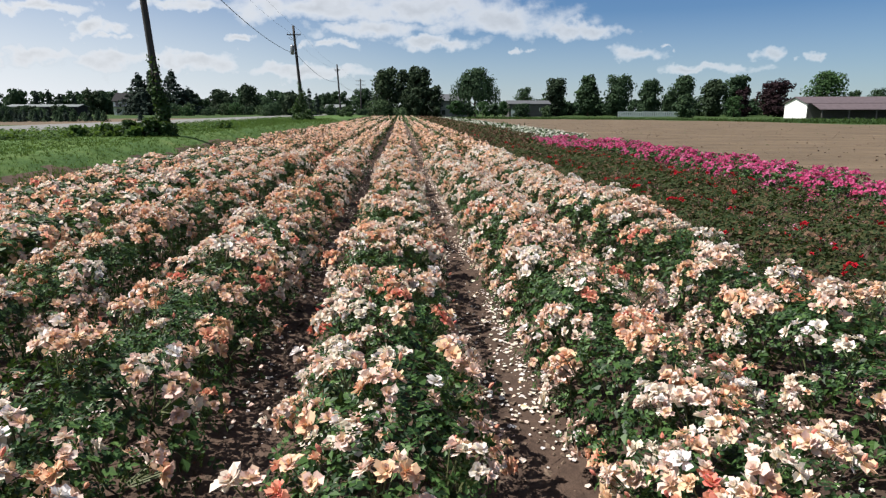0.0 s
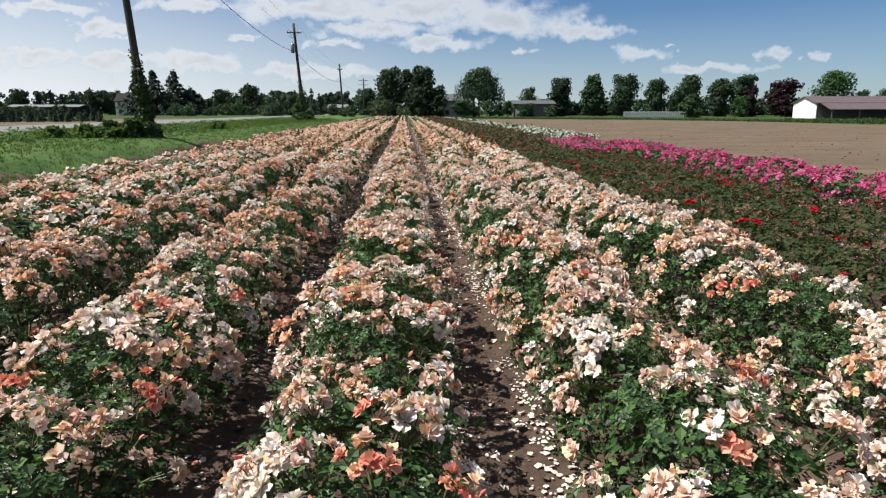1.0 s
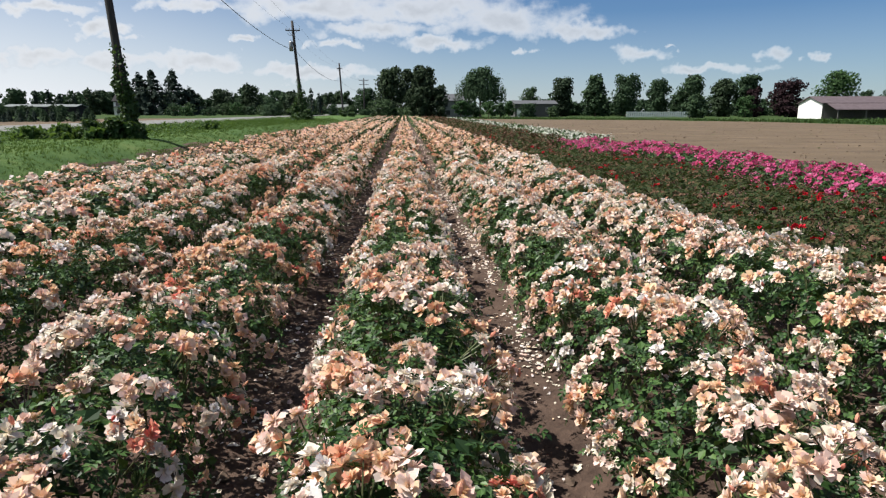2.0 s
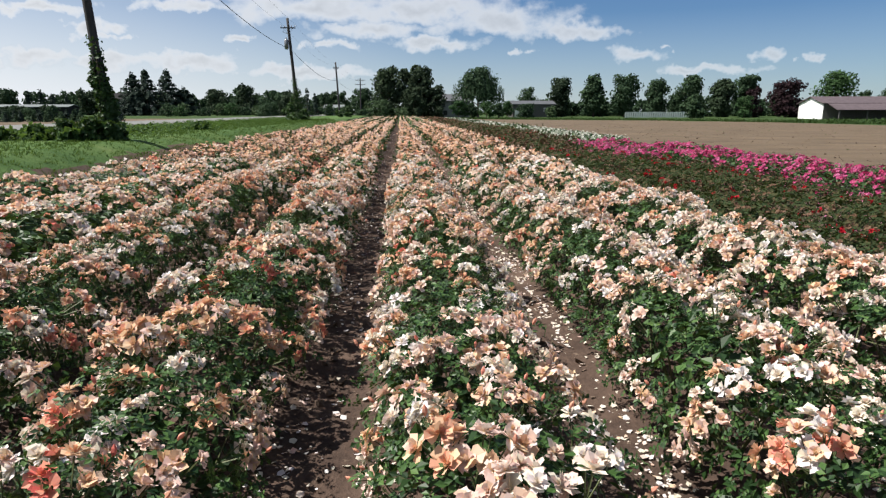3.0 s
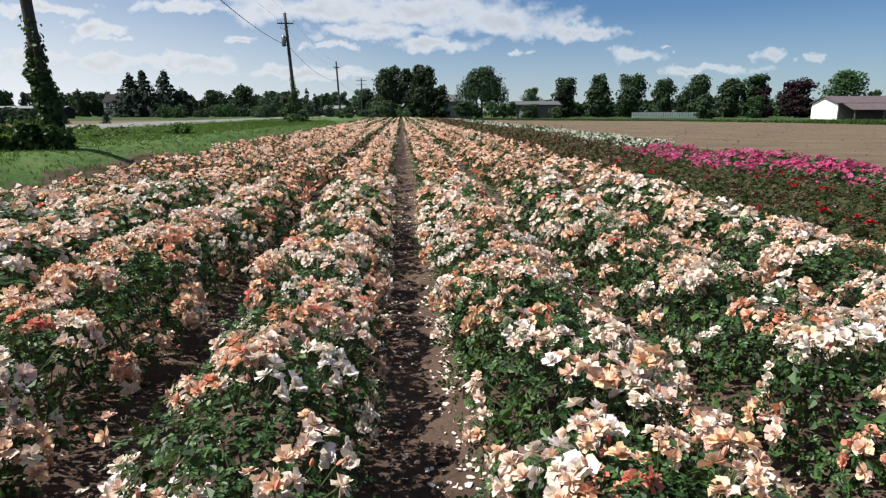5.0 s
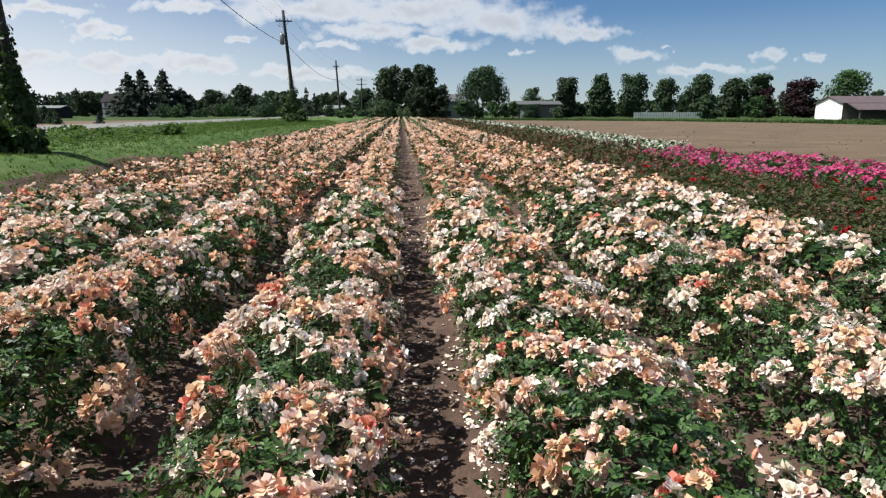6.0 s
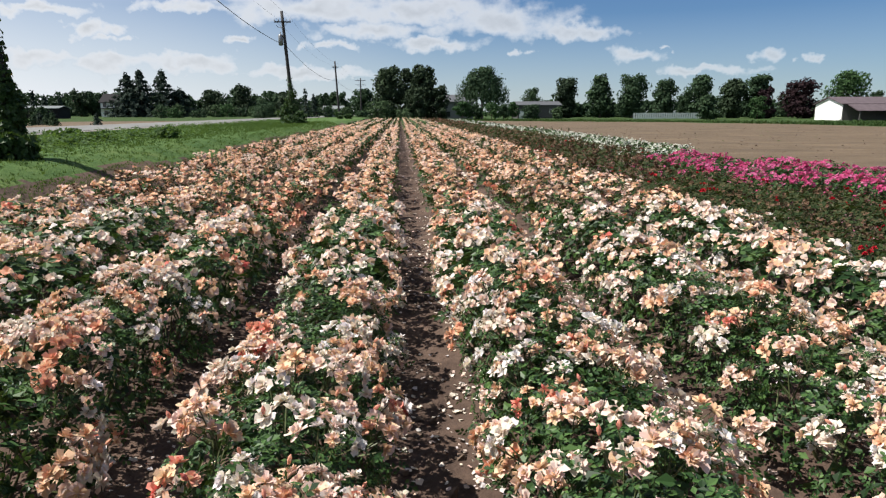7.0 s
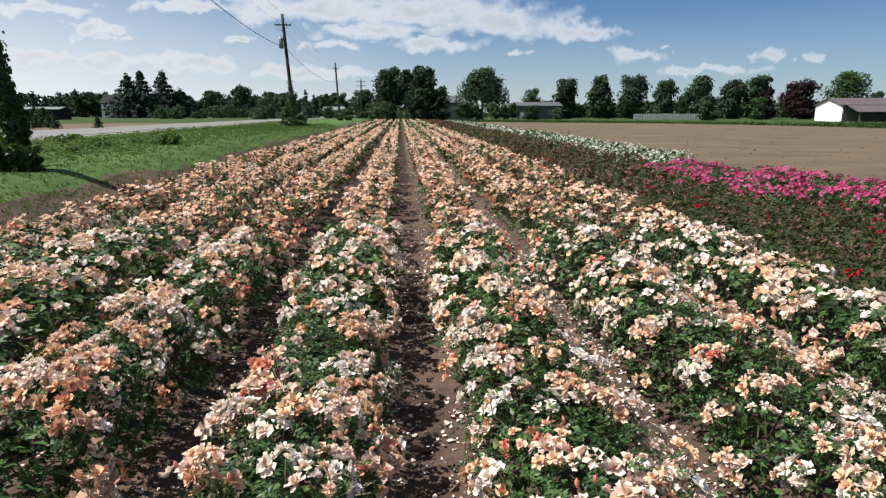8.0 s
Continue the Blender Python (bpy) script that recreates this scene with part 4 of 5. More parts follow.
    for k, (x, y, h, w) in enumerate(((49.2, 196, 5.4, 6), (57.5, 198, 5.0, 7), (66.4, 197, 5.6, 7), (76.5, 196, 6.0, 6.5), (99, 186, 6.0, 8), (88.5, 186, 6.2, 8))):
        T("shrub", (x, y), h, w, TREE_GREEN, "green undergrowth between the tall trees", 60 + k, "shrub", 1500, 0.45, 0.02, 9, None, "undergrowth behind the tree line")
    # west of the road
    for k, (x, y, h, w) in enumerate(((-76.6, 199, 12.3, 13.0), (-72.6, 198, 13.2, 13.5), (-68.0, 202, 13.4, 14.5), (-64.0, 204, 8.4, 13.0), (-74.6, 195, 7.0, 11.0))):
        T("spruce", (x, y), h, w, TREE_SPRUCE, "tall dark spruce by the white house", 70 + k, "spruce", 6400, 0.52, group="spruces by the white house")
    for k, (x, y, h, w) in enumerate(((-112.2, 210, 7.2, 3.6), (-108.4, 210, 7.6, 3.6), (-105.6, 211, 6.6, 3.4), (-117.5, 212, 6.2, 3.6), (-102.8, 214, 6.0, 3.2))):
        T("spruce", (x, y), h, w, TREE_SPRUCE, "pointed young spruce in a distant row", 80 + k, "spruce", 1200, 0.5, group="distant young spruces")
    for k, (x, y, h, w) in enumerate(((-106.2, 190, 7.4, 7), (-100.2, 221, 8.2, 7.4), (-97.6, 224, 8.0, 7), (-92.0, 230, 7.6, 8), (-67.2, 216, 7.2, 6.6), (-50.7, 190, 7.2, 9.0), (-47.2, 202, 7.8, 4.4),
                                     (-44.6, 200, 9.0, 7.4), (-44.0, 220, 4.6, 5.0), (-60.5, 226, 5.4, 8.0), (-55.4, 230, 5.2, 7.0), (-38.0, 232, 4.6, 8.0), (-26.0, 150, 5.2, 5.2), (-19.2, 122, 4.2, 4.2),
                                     (-118, 196, 7.2, 9), (-126, 200, 7.6, 9), (-134, 204, 8.0, 9), (-122, 190, 6.4, 8))):
        T("tree", (x, y), h, w, (TREE_GREEN, TREE_DARK)[k % 2], "dark green broadleaf tree across the road", 90 + k, "broad", 2000, 0.6, 0.06, 10, None, "trees across the road")
    for k, (x, y, h, w) in enumerate(((-17.4, 131, 5.4, 1.8), (-17.1, 140, 4.4, 2.0))):
        T("cypress", (x, y), h, w, TREE_SPRUCE, "narrow dark evergreen by a low house", 110 + k, "spruce", 800, 0.3)
    for k, (x, y, h, w) in enumerate(((-18.2, 166, 5.6, 3.4), (-16.0, 168, 6.0, 3.4), (-13.9, 167, 5.8, 3.8), (-20.4, 170, 5.2, 4.0))):
        T("tree", (x, y), h, w, TREE_GREEN, "slender tree in a small grove", 115 + k, "broad", 1300, 0.36, 0.1, 9, None, "small grove by the road")
    for k in range(16):
        r = np.random.default_rng(400 + k)
        x, y = -70 + k * 2.9 + r.normal(0, 0.5), 158 + r.normal(0, 4)
        if x < -57:
            continue
        T("shrub", (x, y), r.uniform(1.8, 3.0), r.uniform(3.4, 4.8), (TREE_GREEN, TREE_SILVER, TREE_LIGHT)[k % 3], "low bushy shrub in a hedgerow", 420 + k, "shrub", 600, 0.32, group="hedgerow across the road")
    for k, (x, y, h, w) in enumerate(((-21.5, 112, 2.2, 3.4), (-17.6, 134, 2.4, 3.0), (-14.0, 137, 2.2, 3.4), (-10.4, 140, 2.0, 3.0), (-7.4, 133, 1.2, 3.4), (-11.2, 128, 1.6, 2.6), (-24.5, 132, 2.6, 4.0), (-28, 140, 2.4, 4))):
        T("shrub", (x, y), h, w, (TREE_GREEN, TREE_SILVER)[k % 2], "leafy green bush by the roadside", 440 + k, "shrub", 900, 0.26, group="roadside bushes")
    for k in range(9):
        r = np.random.default_rng(480 + k)
        T("shrub", (-87.5 + k * 2.1 + r.normal(0, 0.3), 143 + r.normal(0, 1)), r.uniform(1.9, 2.5), r.uniform(3.0, 3.8), (TREE_GREEN, TREE_DARK)[k % 2], "dark green shrub in a dense field hedge", 490 + k, "shrub", 700, 0.32, group="hedge before the long shed")
    # nursery stock across the road
    r = np.random.default_rng(455)
    first = [T("young_cedar", (-27.0, 48.0), 1.5, 1.35, (TREE_SPRUCE, TREE_GREEN)[k], "small clipped evergreen in a nursery row", 460 + k, "spruce", 620, 0.18, group="nursery evergreens") for k in range(2)]
    first[0].matrix_basis = pose(-21.6, 57.4, float(ground_z(-23.4, 57.4)) - 0.03) @ Matrix.Scale(0.6, 4)
    first[1].matrix_basis = pose(-24.7, 57.6, float(ground_z(-24.7, 57.6)) - 0.03) @ Matrix.Scale(0.6, 4)
    for y0, xa, xb, step, hi in ((57.5, -26.0, -40, 1.1, 0.75), (59.6, -26.2, -41, 0.85, 0.95), (62.0, -27.2, -42, 0.75, 1.05), (65.0, -28.6, -44, 0.8, 1.15)):
        for x0 in np.arange(xa, xb, -step):
            x, y, s = x0 + r.normal(0, 0.15), y0 + r.normal(0, 0.2), hi * r.uniform(0.75, 1.2)
            copy_thing(first[int(r.integers(2))], pose(x, y, float(ground_z(x, y)) - 0.03, 0, 0, r.uniform(0, 360)) @ Matrix.Scale(s, 4))


# ---------------------------------------------------------------- poles and wires
POLES = [  # y of the foot, height, lean of the top (x), thickness, kind
    (22.1, 9.4, -0.62, 0.105, "plain"),
    (61.0, 8.3, -0.55, 0.135, "cross"),
    (98.0, 7.5, -0.37, 0.13, "cross"),
    (150.0, 8.0, 0.0, 0.15, "double"),
    (200.0, 6.4, 0.0, 0.15, "plain"),
]
POLE_XS = (-7.12, -8.35, -8.25, -8.35, -8.6)


def pole_top(k, below):
    y, h, lean, _, _ = POLES[k]
    f = (h - below) / h
    return np.array([POLE_XS[k] + lean * f, y, float(ground_z(POLE_XS[k], y)) + h * f])


def utility_pole(k):
    y, h, lean, rad, kind = POLES[k]
    z = float(ground_z(POLE_XS[k], y))
    root = thing("utility_pole", (POLE_XS[k], y, z), "weathered grey wooden utility pole leaning slightly", "utility pole", "poles along the road")
    top = np.array([lean, 0, h])
    ts = np.linspace(-0.06, 1, 9)
    part("shaft", tube([top * t for t in ts], rad * (1.12 - 0.34 * ts), 14).mesh("shaft", POLE_WOOD, True), root)

    def arm(below, half, name="crossarm"):
        c = top * (1 - below / h)
        a = part(name, box(c[0] - half, c[0] + half, -rad - 0.10, -rad + 0.02, c[2] - 0.04, c[2] + 0.04).mesh(name, POLE_WOOD), root)
        for s in (-0.92, -0.45, 0.45, 0.92):
            p = np.array([c[0] + s * half, -rad - 0.04, c[2] + 0.055])
            part("insulator", tube([p, p + (0, 0, 0.05), p + (0, 0, 0.09), p + (0, 0, 0.15)], [0.015, 0.035, 0.025, 0.015], 8).mesh("insulator", PORCELAIN, True), a)
        for s in (-1, 1):
            part("brace", tube([(c[0] + s * half * 0.6, -rad - 0.05, c[2] - 0.05), (c[0], -rad - 0.03, c[2] - 0.5)], 0.014, 5).mesh("brace", STEEL), root)

    if kind == "cross":
        arm(0.80, 0.62 if k == 1 else 0.40)
    if kind == "double":
        arm(0.5, 1.1), arm(1.4, 1.1)
    if k == 1:
        c = top * (1 - 2.1 / h)
        can = part("transformer", tube([c + (-0.30, -0.05, -0.40), c + (-0.30, -0.05, -0.36), c + (-0.30, -0.05, 0.34), c + (-0.30, -0.05, 0.42)], [0.10, 0.17, 0.17, 0.11], 14).mesh("transformer", STEEL, True), root, "grey steel transformer can")
        part("bushing", tube([c + (-0.30, -0.05, 0.42), c + (-0.30, -0.05, 0.58)], 0.03, 6).mesh("bushing", PORCELAIN), can)
        b = top * (1 - 1.25 / h)
        part("bracket", tube([b + (-0.05, 0, 0), b + (-0.42, 0, 0.1), b + (-0.5, 0, 0.24)], 0.022, 5).mesh("bracket", STEEL), root)
    return root


def vine_on(root, k, lobes, leaves, seed, name="vine"):
    """Creeper on a pole in uneven masses; each lobe is (side, height, radius)."""
    r = np.random.default_rng(seed)
    _, h, lean, rad, _ = POLES[k]
    L = np.array(lobes)
    height = L[:, 1].max()
    pick = r.choice(len(L), leaves, p=L[:, 2] ** 2 / (L[:, 2] ** 2).sum())
    d = unit(r.normal(0, 1, (leaves, 3)))
    q = d * (L[pick, 2] * r.uniform(0.45, 1.12, leaves) ** 0.6)[:, None] * (1, 0.9, 1.15)
    p = q + np.stack([L[pick, 0] + lean * L[pick, 1] / h, np.zeros(leaves), L[pick, 1]], 1)
    # loose shoots up the shaft
    m = leaves // 9
    zs, a = r.uniform(0.1, 1.2, m) * height, r.uniform(0, 6.28, m)
    p = np.vstack([p, np.stack([lean * zs / h + np.cos(a) * (rad + 0.05), np.sin(a) * (rad + 0.05), zs], 1)])
    d = np.vstack([d, np.stack([np.cos(a), np.sin(a), 0 * a], 1)])
    p[:, 2] = np.maximum(p[:, 2], 0.02)
    nrm = unit(d + r.normal(0, 0.5, d.shape) + (0, 0, 0.2))
    g = strewn(CARD, turns(nrm, r.uniform(0, 6.28, len(p))), p, r.uniform(0.06, 0.13, len(p)))
    stems = []
    for j in range(6):
        b = r.uniform(0, 6.28)
        stems.append(tube([(math.cos(b + s * 0.5) * (rad + 0.03) + lean * s * height / h, math.sin(b + s * 0.5) * (rad + 0.03), s * height) for s in np.linspace(0, 0.95, 8)], 0.015, 4))
    v = tagged(thing(name, tuple(root.matrix_basis.translation), "dark green creeper climbing a wooden utility pole", "vine"))
    part("foliage", g.mesh("foliage", VINE), v)
    part("stem", joined(stems).mesh("stem", BARK), v)
    return v


def wire(name, a, b, sag, radius, label):
    t = np.linspace(0, 1, 26)
    p = a[None] * (1 - t[:, None]) + b[None] * t[:, None]
    p[:, 2] -= sag * 4 * t * (1 - t)
    tagged(new(name, tube(p, radius, 5).mesh(name, CABLE)), label, "cable", "overhead lines")


def build_poles():
    roots = [utility_pole(k) for k in range(len(POLES))]
    vine_on(roots[0], 0, ((0.0, 0.2, 0.24), (0.02, 0.5, 0.22), (0.09, 0.85, 0.24), (0.02, 1.2, 0.22), (-0.07, 1.5, 0.20), (-0.03, 1.85, 0.14), (0.0, 2.1, 0.09)), 2600, 500)
    vine_on(roots[1], 1, ((0.0, 0.4, 0.6), (0.1, 1.1, 0.5), (-0.1, 1.7, 0.42), (0.1, 2.3, 0.34), (0.0, 2.9, 0.2)), 3000, 501)
    behind = np.array([-8.8, -12.0, 9.6])
    for k in range(4):
        wire("telephone_cable", pole_top(k, 2.45), pole_top(k + 1, 2.45), 0.75, 0.017, "black sagging cable between wooden poles")
        for side in (-0.55, 0.55):
            wire("power_wire", pole_top(k, 0.5) + (side, -0.18, 0.08), pole_top(k + 1, 0.5) + (side, -0.18, 0.08), 0.6, 0.005, "thin overhead wire between wooden poles")
    wire("telephone_cable", behind - (0, 0, 2.4), pole_top(0, 2.45), 0.75, 0.017, "black sagging cable between wooden poles")
    for k, (x, y, h, w) in enumerate(((-9.2, 30.0, 0.28, 1.3), (-7.7, 31.6, 0.38, 1.0), (-10.6, 28.4, 0.24, 1.5), (-11.6, 33.0, 0.30, 1.7))):
        tree("weed_clump", (x, y), h, w, WEED, "clump of tall light green weeds on the verge", 540 + k, "shrub", 420, 0.11, 0.02, 6, 0.01, "weed clumps on the verge")
    # thicket round the foot of the first pole
    for k, (dx, dy, h, w, m) in enumerate(((-0.3, -0.3, 0.62, 1.1, VINE), (0.25, -0.3, 0.5, 0.7, VINE), (-1.0, -0.1, 0.55, 0.9, VINE), (-1.8, 0.1, 0.42, 1.1, WEED), (-2.8, 0.2, 0.35, 1.2, WEED), (-0.7, -0.6, 0.32, 0.9, WEED))):
        tree("bramble", (POLE_XS[0] + dx, 22.1 + dy), h, w, m, "tangled leafy bramble at the pole's foot", 510 + k, "shrub", 1100, 0.11, 0.02, 8, 0.015, "thicket round the first pole")
    for k, (dx, dy, h, w) in enumerate(((0.5, -0.5, 1.0, 1.5), (-0.6, -0.4, 1.5, 1.4), (-0.1, -1.0, 0.7, 1.8))):
        tree("bramble", (POLE_XS[1] + dx, 61 + dy), h, w, VINE, "leafy bush at a utility pole's foot", 520 + k, "shrub", 900, 0.14, 0.02, 8, 0.02, "thicket round the second pole")
    for k, (dx, h, w) in enumerate(((0.1, 1.0, 1.4), (1.2, 0.7, 1.2))):
        tree("bramble", (POLE_XS[2] + dx, 97.4), h, w, VINE, "low bush at a utility pole's foot", 530 + k, "shrub", 500, 0.2, 0.02, 6, 0.02)


# ---------------------------------------------------------------- buildings
def gable_roof(x0, x1, y0, y1, z, rise, over, thick, along="x"):
    """Two roof slabs that meet at a ridge."""
    if along == "x":
        ym = (y0 + y1) / 2
        prof = [(y0 - over, z - over * rise / (ym - y0)), (ym, z + rise), (y1 + over, z - over * rise / (ym - y0))]
        ring = [(p, q) for p, q in prof] + [(p, q - thick) for p, q in prof[::-1]]
        v = [(x, p, q) for x in (x0 - over, x1 + over) for p, q in ring]
    else:
        xm = (x0 + x1) / 2
        prof = [(x0 - over, z - over * rise / (xm - x0)), (xm, z + rise), (x1 + over, z - over * rise / (xm - x0))]
        ring = [(p, q) for p, q in prof] + [(p, q - thick) for p, q in prof[::-1]]
        v = [(p, y, q) for y in (y0 - over, y1 + over) for p, q in ring]
    t = []
    for k in range(6):
        a, b = k, (k + 1) % 6
        t += [(a, b, b + 6), (a, b + 6, a + 6)]
    for o in (0, 6):
        t += [(o, o + 1, o + 4), (o, o + 4, o + 5), (o + 1, o + 2, o + 3), (o + 1, o + 3, o + 4)]
    return Geo(v, t)


def shell(x0, x1, y0, y1, z0, z1, rise, along="x"):
    """Four walls with their gables."""
    v = [(x0, y0, z0), (x1, y0, z0), (x1, y1, z0), (x0, y1, z0), (x0, y0, z1), (x1, y0, z1), (x1, y1, z1), (x0, y1, z1)]
    t = [(0, 1, 5), (0, 5, 4), (1, 2, 6), (1, 6, 5), (2, 3, 7), (2, 7, 6), (3, 0, 4), (3, 4, 7)]
    if rise:
        if along == "x":
            v += [(x0, (y0 + y1) / 2, z1 + rise), (x1, (y0 + y1) / 2, z1 + rise)]
            t += [(7, 4, 8), (5, 6, 9)]
        else:
            v += [((x0 + x1) / 2, y0, z1 + rise), ((x0 + x1) / 2, y1, z1 + rise)]
            t += [(4, 5, 8), (6, 7, 9)]
    return Geo(v, t)


def window(root, x, z, y, w, h, mat):
    f = part("window", joined([box(x - w / 2, x + w / 2, y - 0.10, y + 0.02, z - h / 2 - 0.07, z - h / 2), box(x - w / 2, x + w / 2, y - 0.10, y + 0.02, z + h / 2, z + h / 2 + 0.07),
                               box(x - w / 2 - 0.07, x - w / 2, y - 0.10, y + 0.02, z - h / 2 - 0.07, z + h / 2 + 0.07), box(x + w / 2, x + w / 2 + 0.07, y - 0.10, y + 0.02, z - h / 2 - 0.07, z + h / 2 + 0.07)]).mesh("window", mat), root)
    part("pane", box(x - w / 2, x + w / 2, y - 0.05, y - 0.02, z - h / 2, z + h / 2).mesh("pane", DARK_GLASS), f)


def build_barn():
    x, y = 81.2, 128.0
    root = thing("barn", (x, y, float(ground_z(x, y))), "long low white barn with a brown roof", "barn", rz=-9.4)
    gable = Geo([(0, -5.2, -0.3), (0, 5.2, -0.3), (0, 5.2, 3.05), (0, 0, 4.25), (0, -5.2, 3.05)], [(0, 2, 1), (0, 4, 2), (4, 3, 2)])
    back = joined([gable, gable.moved(at=(0.2, 0, 0)), gable.moved(at=(36, 0, 0)), box(0, 36, 5.0, 5.2, -0.3, 3.05)])
    part("wall", back.mesh("wall", WHITE_SIDING), root)
    # the shade under the lean-to is put into this wall's dark boards
    part("front_wall", box(0.2, 36, -5.2, -5.0, -0.3, 3.05).mesh("front_wall", SHED_SIDING), root, "front wall darkened for the shade under the lean-to")
    part("roof", gable_roof(0, 36, -5.2, 5.2, 3.08, 1.24, 0.35, 0.14).mesh("roof", BROWN_ROOF), root, "mauve-brown sheet-metal barn roof")
    low = Geo([(0.6, -5.3, 3.0), (36, -5.3, 3.0), (36, -9.4, 1.75), (0.6, -9.4, 1.75)], [(0, 2, 1), (0, 3, 2)])
    part("lean_to_roof", joined([low, low.moved(at=(0, 0, -0.1))]).mesh("lean_to_roof", BROWN_ROOF), root)
    for k in range(8):
        part("post", box(1.0 + k * 4.9, 1.2 + k * 4.9, -9.3, -9.1, -0.2, 1.72).mesh("post", SHED_SIDING), root)


def build_houses():
    # white house behind the spruces
    x, y = -84.0, 205.0
    root = thing("farmhouse", (x, y, float(ground_z(x, y)) - 0.1), "white two-storey farmhouse with a dark roof", "house")
    part("wall", shell(-3.0, 3.4, 0, 7, 0, 4.5, 2.2, "x").mesh("wall", WHITE_SIDING), root)
    part("roof", gable_roof(-3.0, 3.4, 0, 7, 4.52, 2.25, 0.4, 0.16).mesh("roof", DARK_ROOF), root)
    part("porch_roof", box(-3.2, 3.6, -1.8, -0.02, 2.45, 2.62).mesh("porch_roof", DARK_ROOF), root)
    for wx, wz in ((-1.8, 3.5), (0.2, 3.5), (2.2, 3.5), (-1.6, 1.3), (1.4, 1.3)):
        window(root, wx, wz, 0.0, 0.95, 1.25, WHITE_SIDING)
    # grey house behind the dark clump
    x, y = 13.4, 169.0
    root = thing("grey_house", (x, y, float(ground_z(x, y)) - 0.1), "dark grey house with a shingled roof behind trees", "house")
    part("wall", shell(-3.6, 4.6, 0, 9, 0, 4.3, 1.6).mesh("wall", GREY_SIDING), root)
    part("roof", gable_roof(-3.6, 4.6, 0, 9, 4.32, 1.65, 0.4, 0.18).mesh("roof", GREY_ROOF), root)
    for wx, wz in ((-2.2, 3.2), (0.4, 3.2), (2.8, 3.2), (-1.6, 1.2), (1.8, 1.2)):
        window(root, wx, wz, 0.0, 1.0, 1.2, GREY_SIDING)
    # long shed
    x, y = 35.0, 172.0
    root = thing("shed", (x, y, float(ground_z(x, y)) - 0.1), "long weathered grey farm shed with a low roof", "shed")
    part("wall", shell(-5.4, 5.6, 0, 7, 0, 3.5, 0.8).mesh("wall", SHED_SIDING), root)
    part("roof", gable_roof(-5.4, 5.6, 0, 7, 3.52, 0.85, 0.35, 0.16).mesh("roof", GREY_ROOF), root)
    part("door", box(-4.9, -3.8, -0.05, 0.0, 0, 2.1).mesh("door", WHITE_SIDING), root, "white shed door")
    window(root, 3.4, 1.9, 0.0, 1.2, 0.9, WHITE_SIDING)
    # low house by the grove
    x, y = -14.4, 150.0
    root = thing("low_house", (x, y, float(ground_z(x, y)) - 0.1), "low house with a pale metal roof among bushes", "house")
    part("wall", shell(-2.0, 2.0, 0, 5, 0, 1.7, 0.7).mesh("wall", GREY_SIDING), root)
    part("roof", gable_roof(-2.0, 2.0, 0, 5, 1.72, 0.75, 0.3, 0.12).mesh("roof", PALE_ROOF), root)
    # greenhouse roof across the road
    x, y = -78.8, 150.0
    root = thing("packing_shed", (x, y, float(ground_z(x, y)) - 0.1), "long low shed with a pale roof beyond the nursery rows", "shed")
    part("wall", shell(-7.6, 7.6, 0, 5, 0, 2.3, 0.4).mesh("wall", DARK_ROOF), root)
    part("roof", gable_roof(-7.6, 7.6, 0, 5, 2.32, 0.45, 0.3, 0.12).mesh("roof", PALE_ROOF), root)


def build_fence():
    root = thing("fence", (55.4, 160.0, 0), "white picket fence in front of the line of trees", "fence")
    r = np.random.default_rng(9)
    slat = box(-0.22, 0.22, -0.02, 0.02, 0.0, 1.35).mesh("slat", FENCE_PAINT)
    n = 31
    for k in range(n):
        x = k * 0.56
        part("slat", slat, root, m=pose(x, 0.02, float(ground_z(55.4 + x, 160)) + r.normal(0, 0.02)))
    z = float(ground_z(65, 160))
    for h in (0.35, 1.05):
        part("rail", box(-0.3, n * 0.56, 0.05, 0.10, z + h, z + h + 0.09).mesh("rail", FENCE_PAINT), root)


# ---------------------------------------------------------------- grass, weeds, petals, clods
def blade_tuft(r, blades, height):
    v, t = [], []
    for k in range(blades):
        a, lean = r.uniform(0, 6.28), r.uniform(0.15, 0.7)
        d = np.array([math.cos(a), math.sin(a), 0])
        s = np.array([-d[1], d[0], 0]) * 0.009
        b = d * r.uniform(0, 0.05)
        h = height * r.uniform(0.6, 1.2)
        n = len(v)
        m = b + d * lean * h * 0.4 + (0, 0, h * 0.6)
        v += [b - s, b + s, m, b + d * lean * h + (0, 0, h * 0.92)]
        t += [(n, n + 1, n + 2), (n + 2, n + 1, n + 3)]
    return Geo(v, t)


def scatter(name, pieces, x, y, scales, mat, label, category, r, lift=0.0, tilt=0.0, tones=None, use_furrow=True):
    z = ground_z(x, y) + (furrow_z(x, y) if use_furrow else 0) + lift
    out = []
    for k, g in enumerate(pieces):
        s = slice(k, None, len(pieces))
        n = len(x[s])
        nrm = unit(np.c_[r.normal(0, tilt, (n, 2)) if tilt else np.zeros((n, 2)), np.ones(n)])
        out.append(strewn(g, turns(nrm, r.uniform(0, 6.28, n)), np.c_[x[s], y[s], z[s]], scales[s], None if tones is None else tones[s]))
    return tagged(new(name, joined(out).mesh(name, mat)), label, category, kind="stuff")


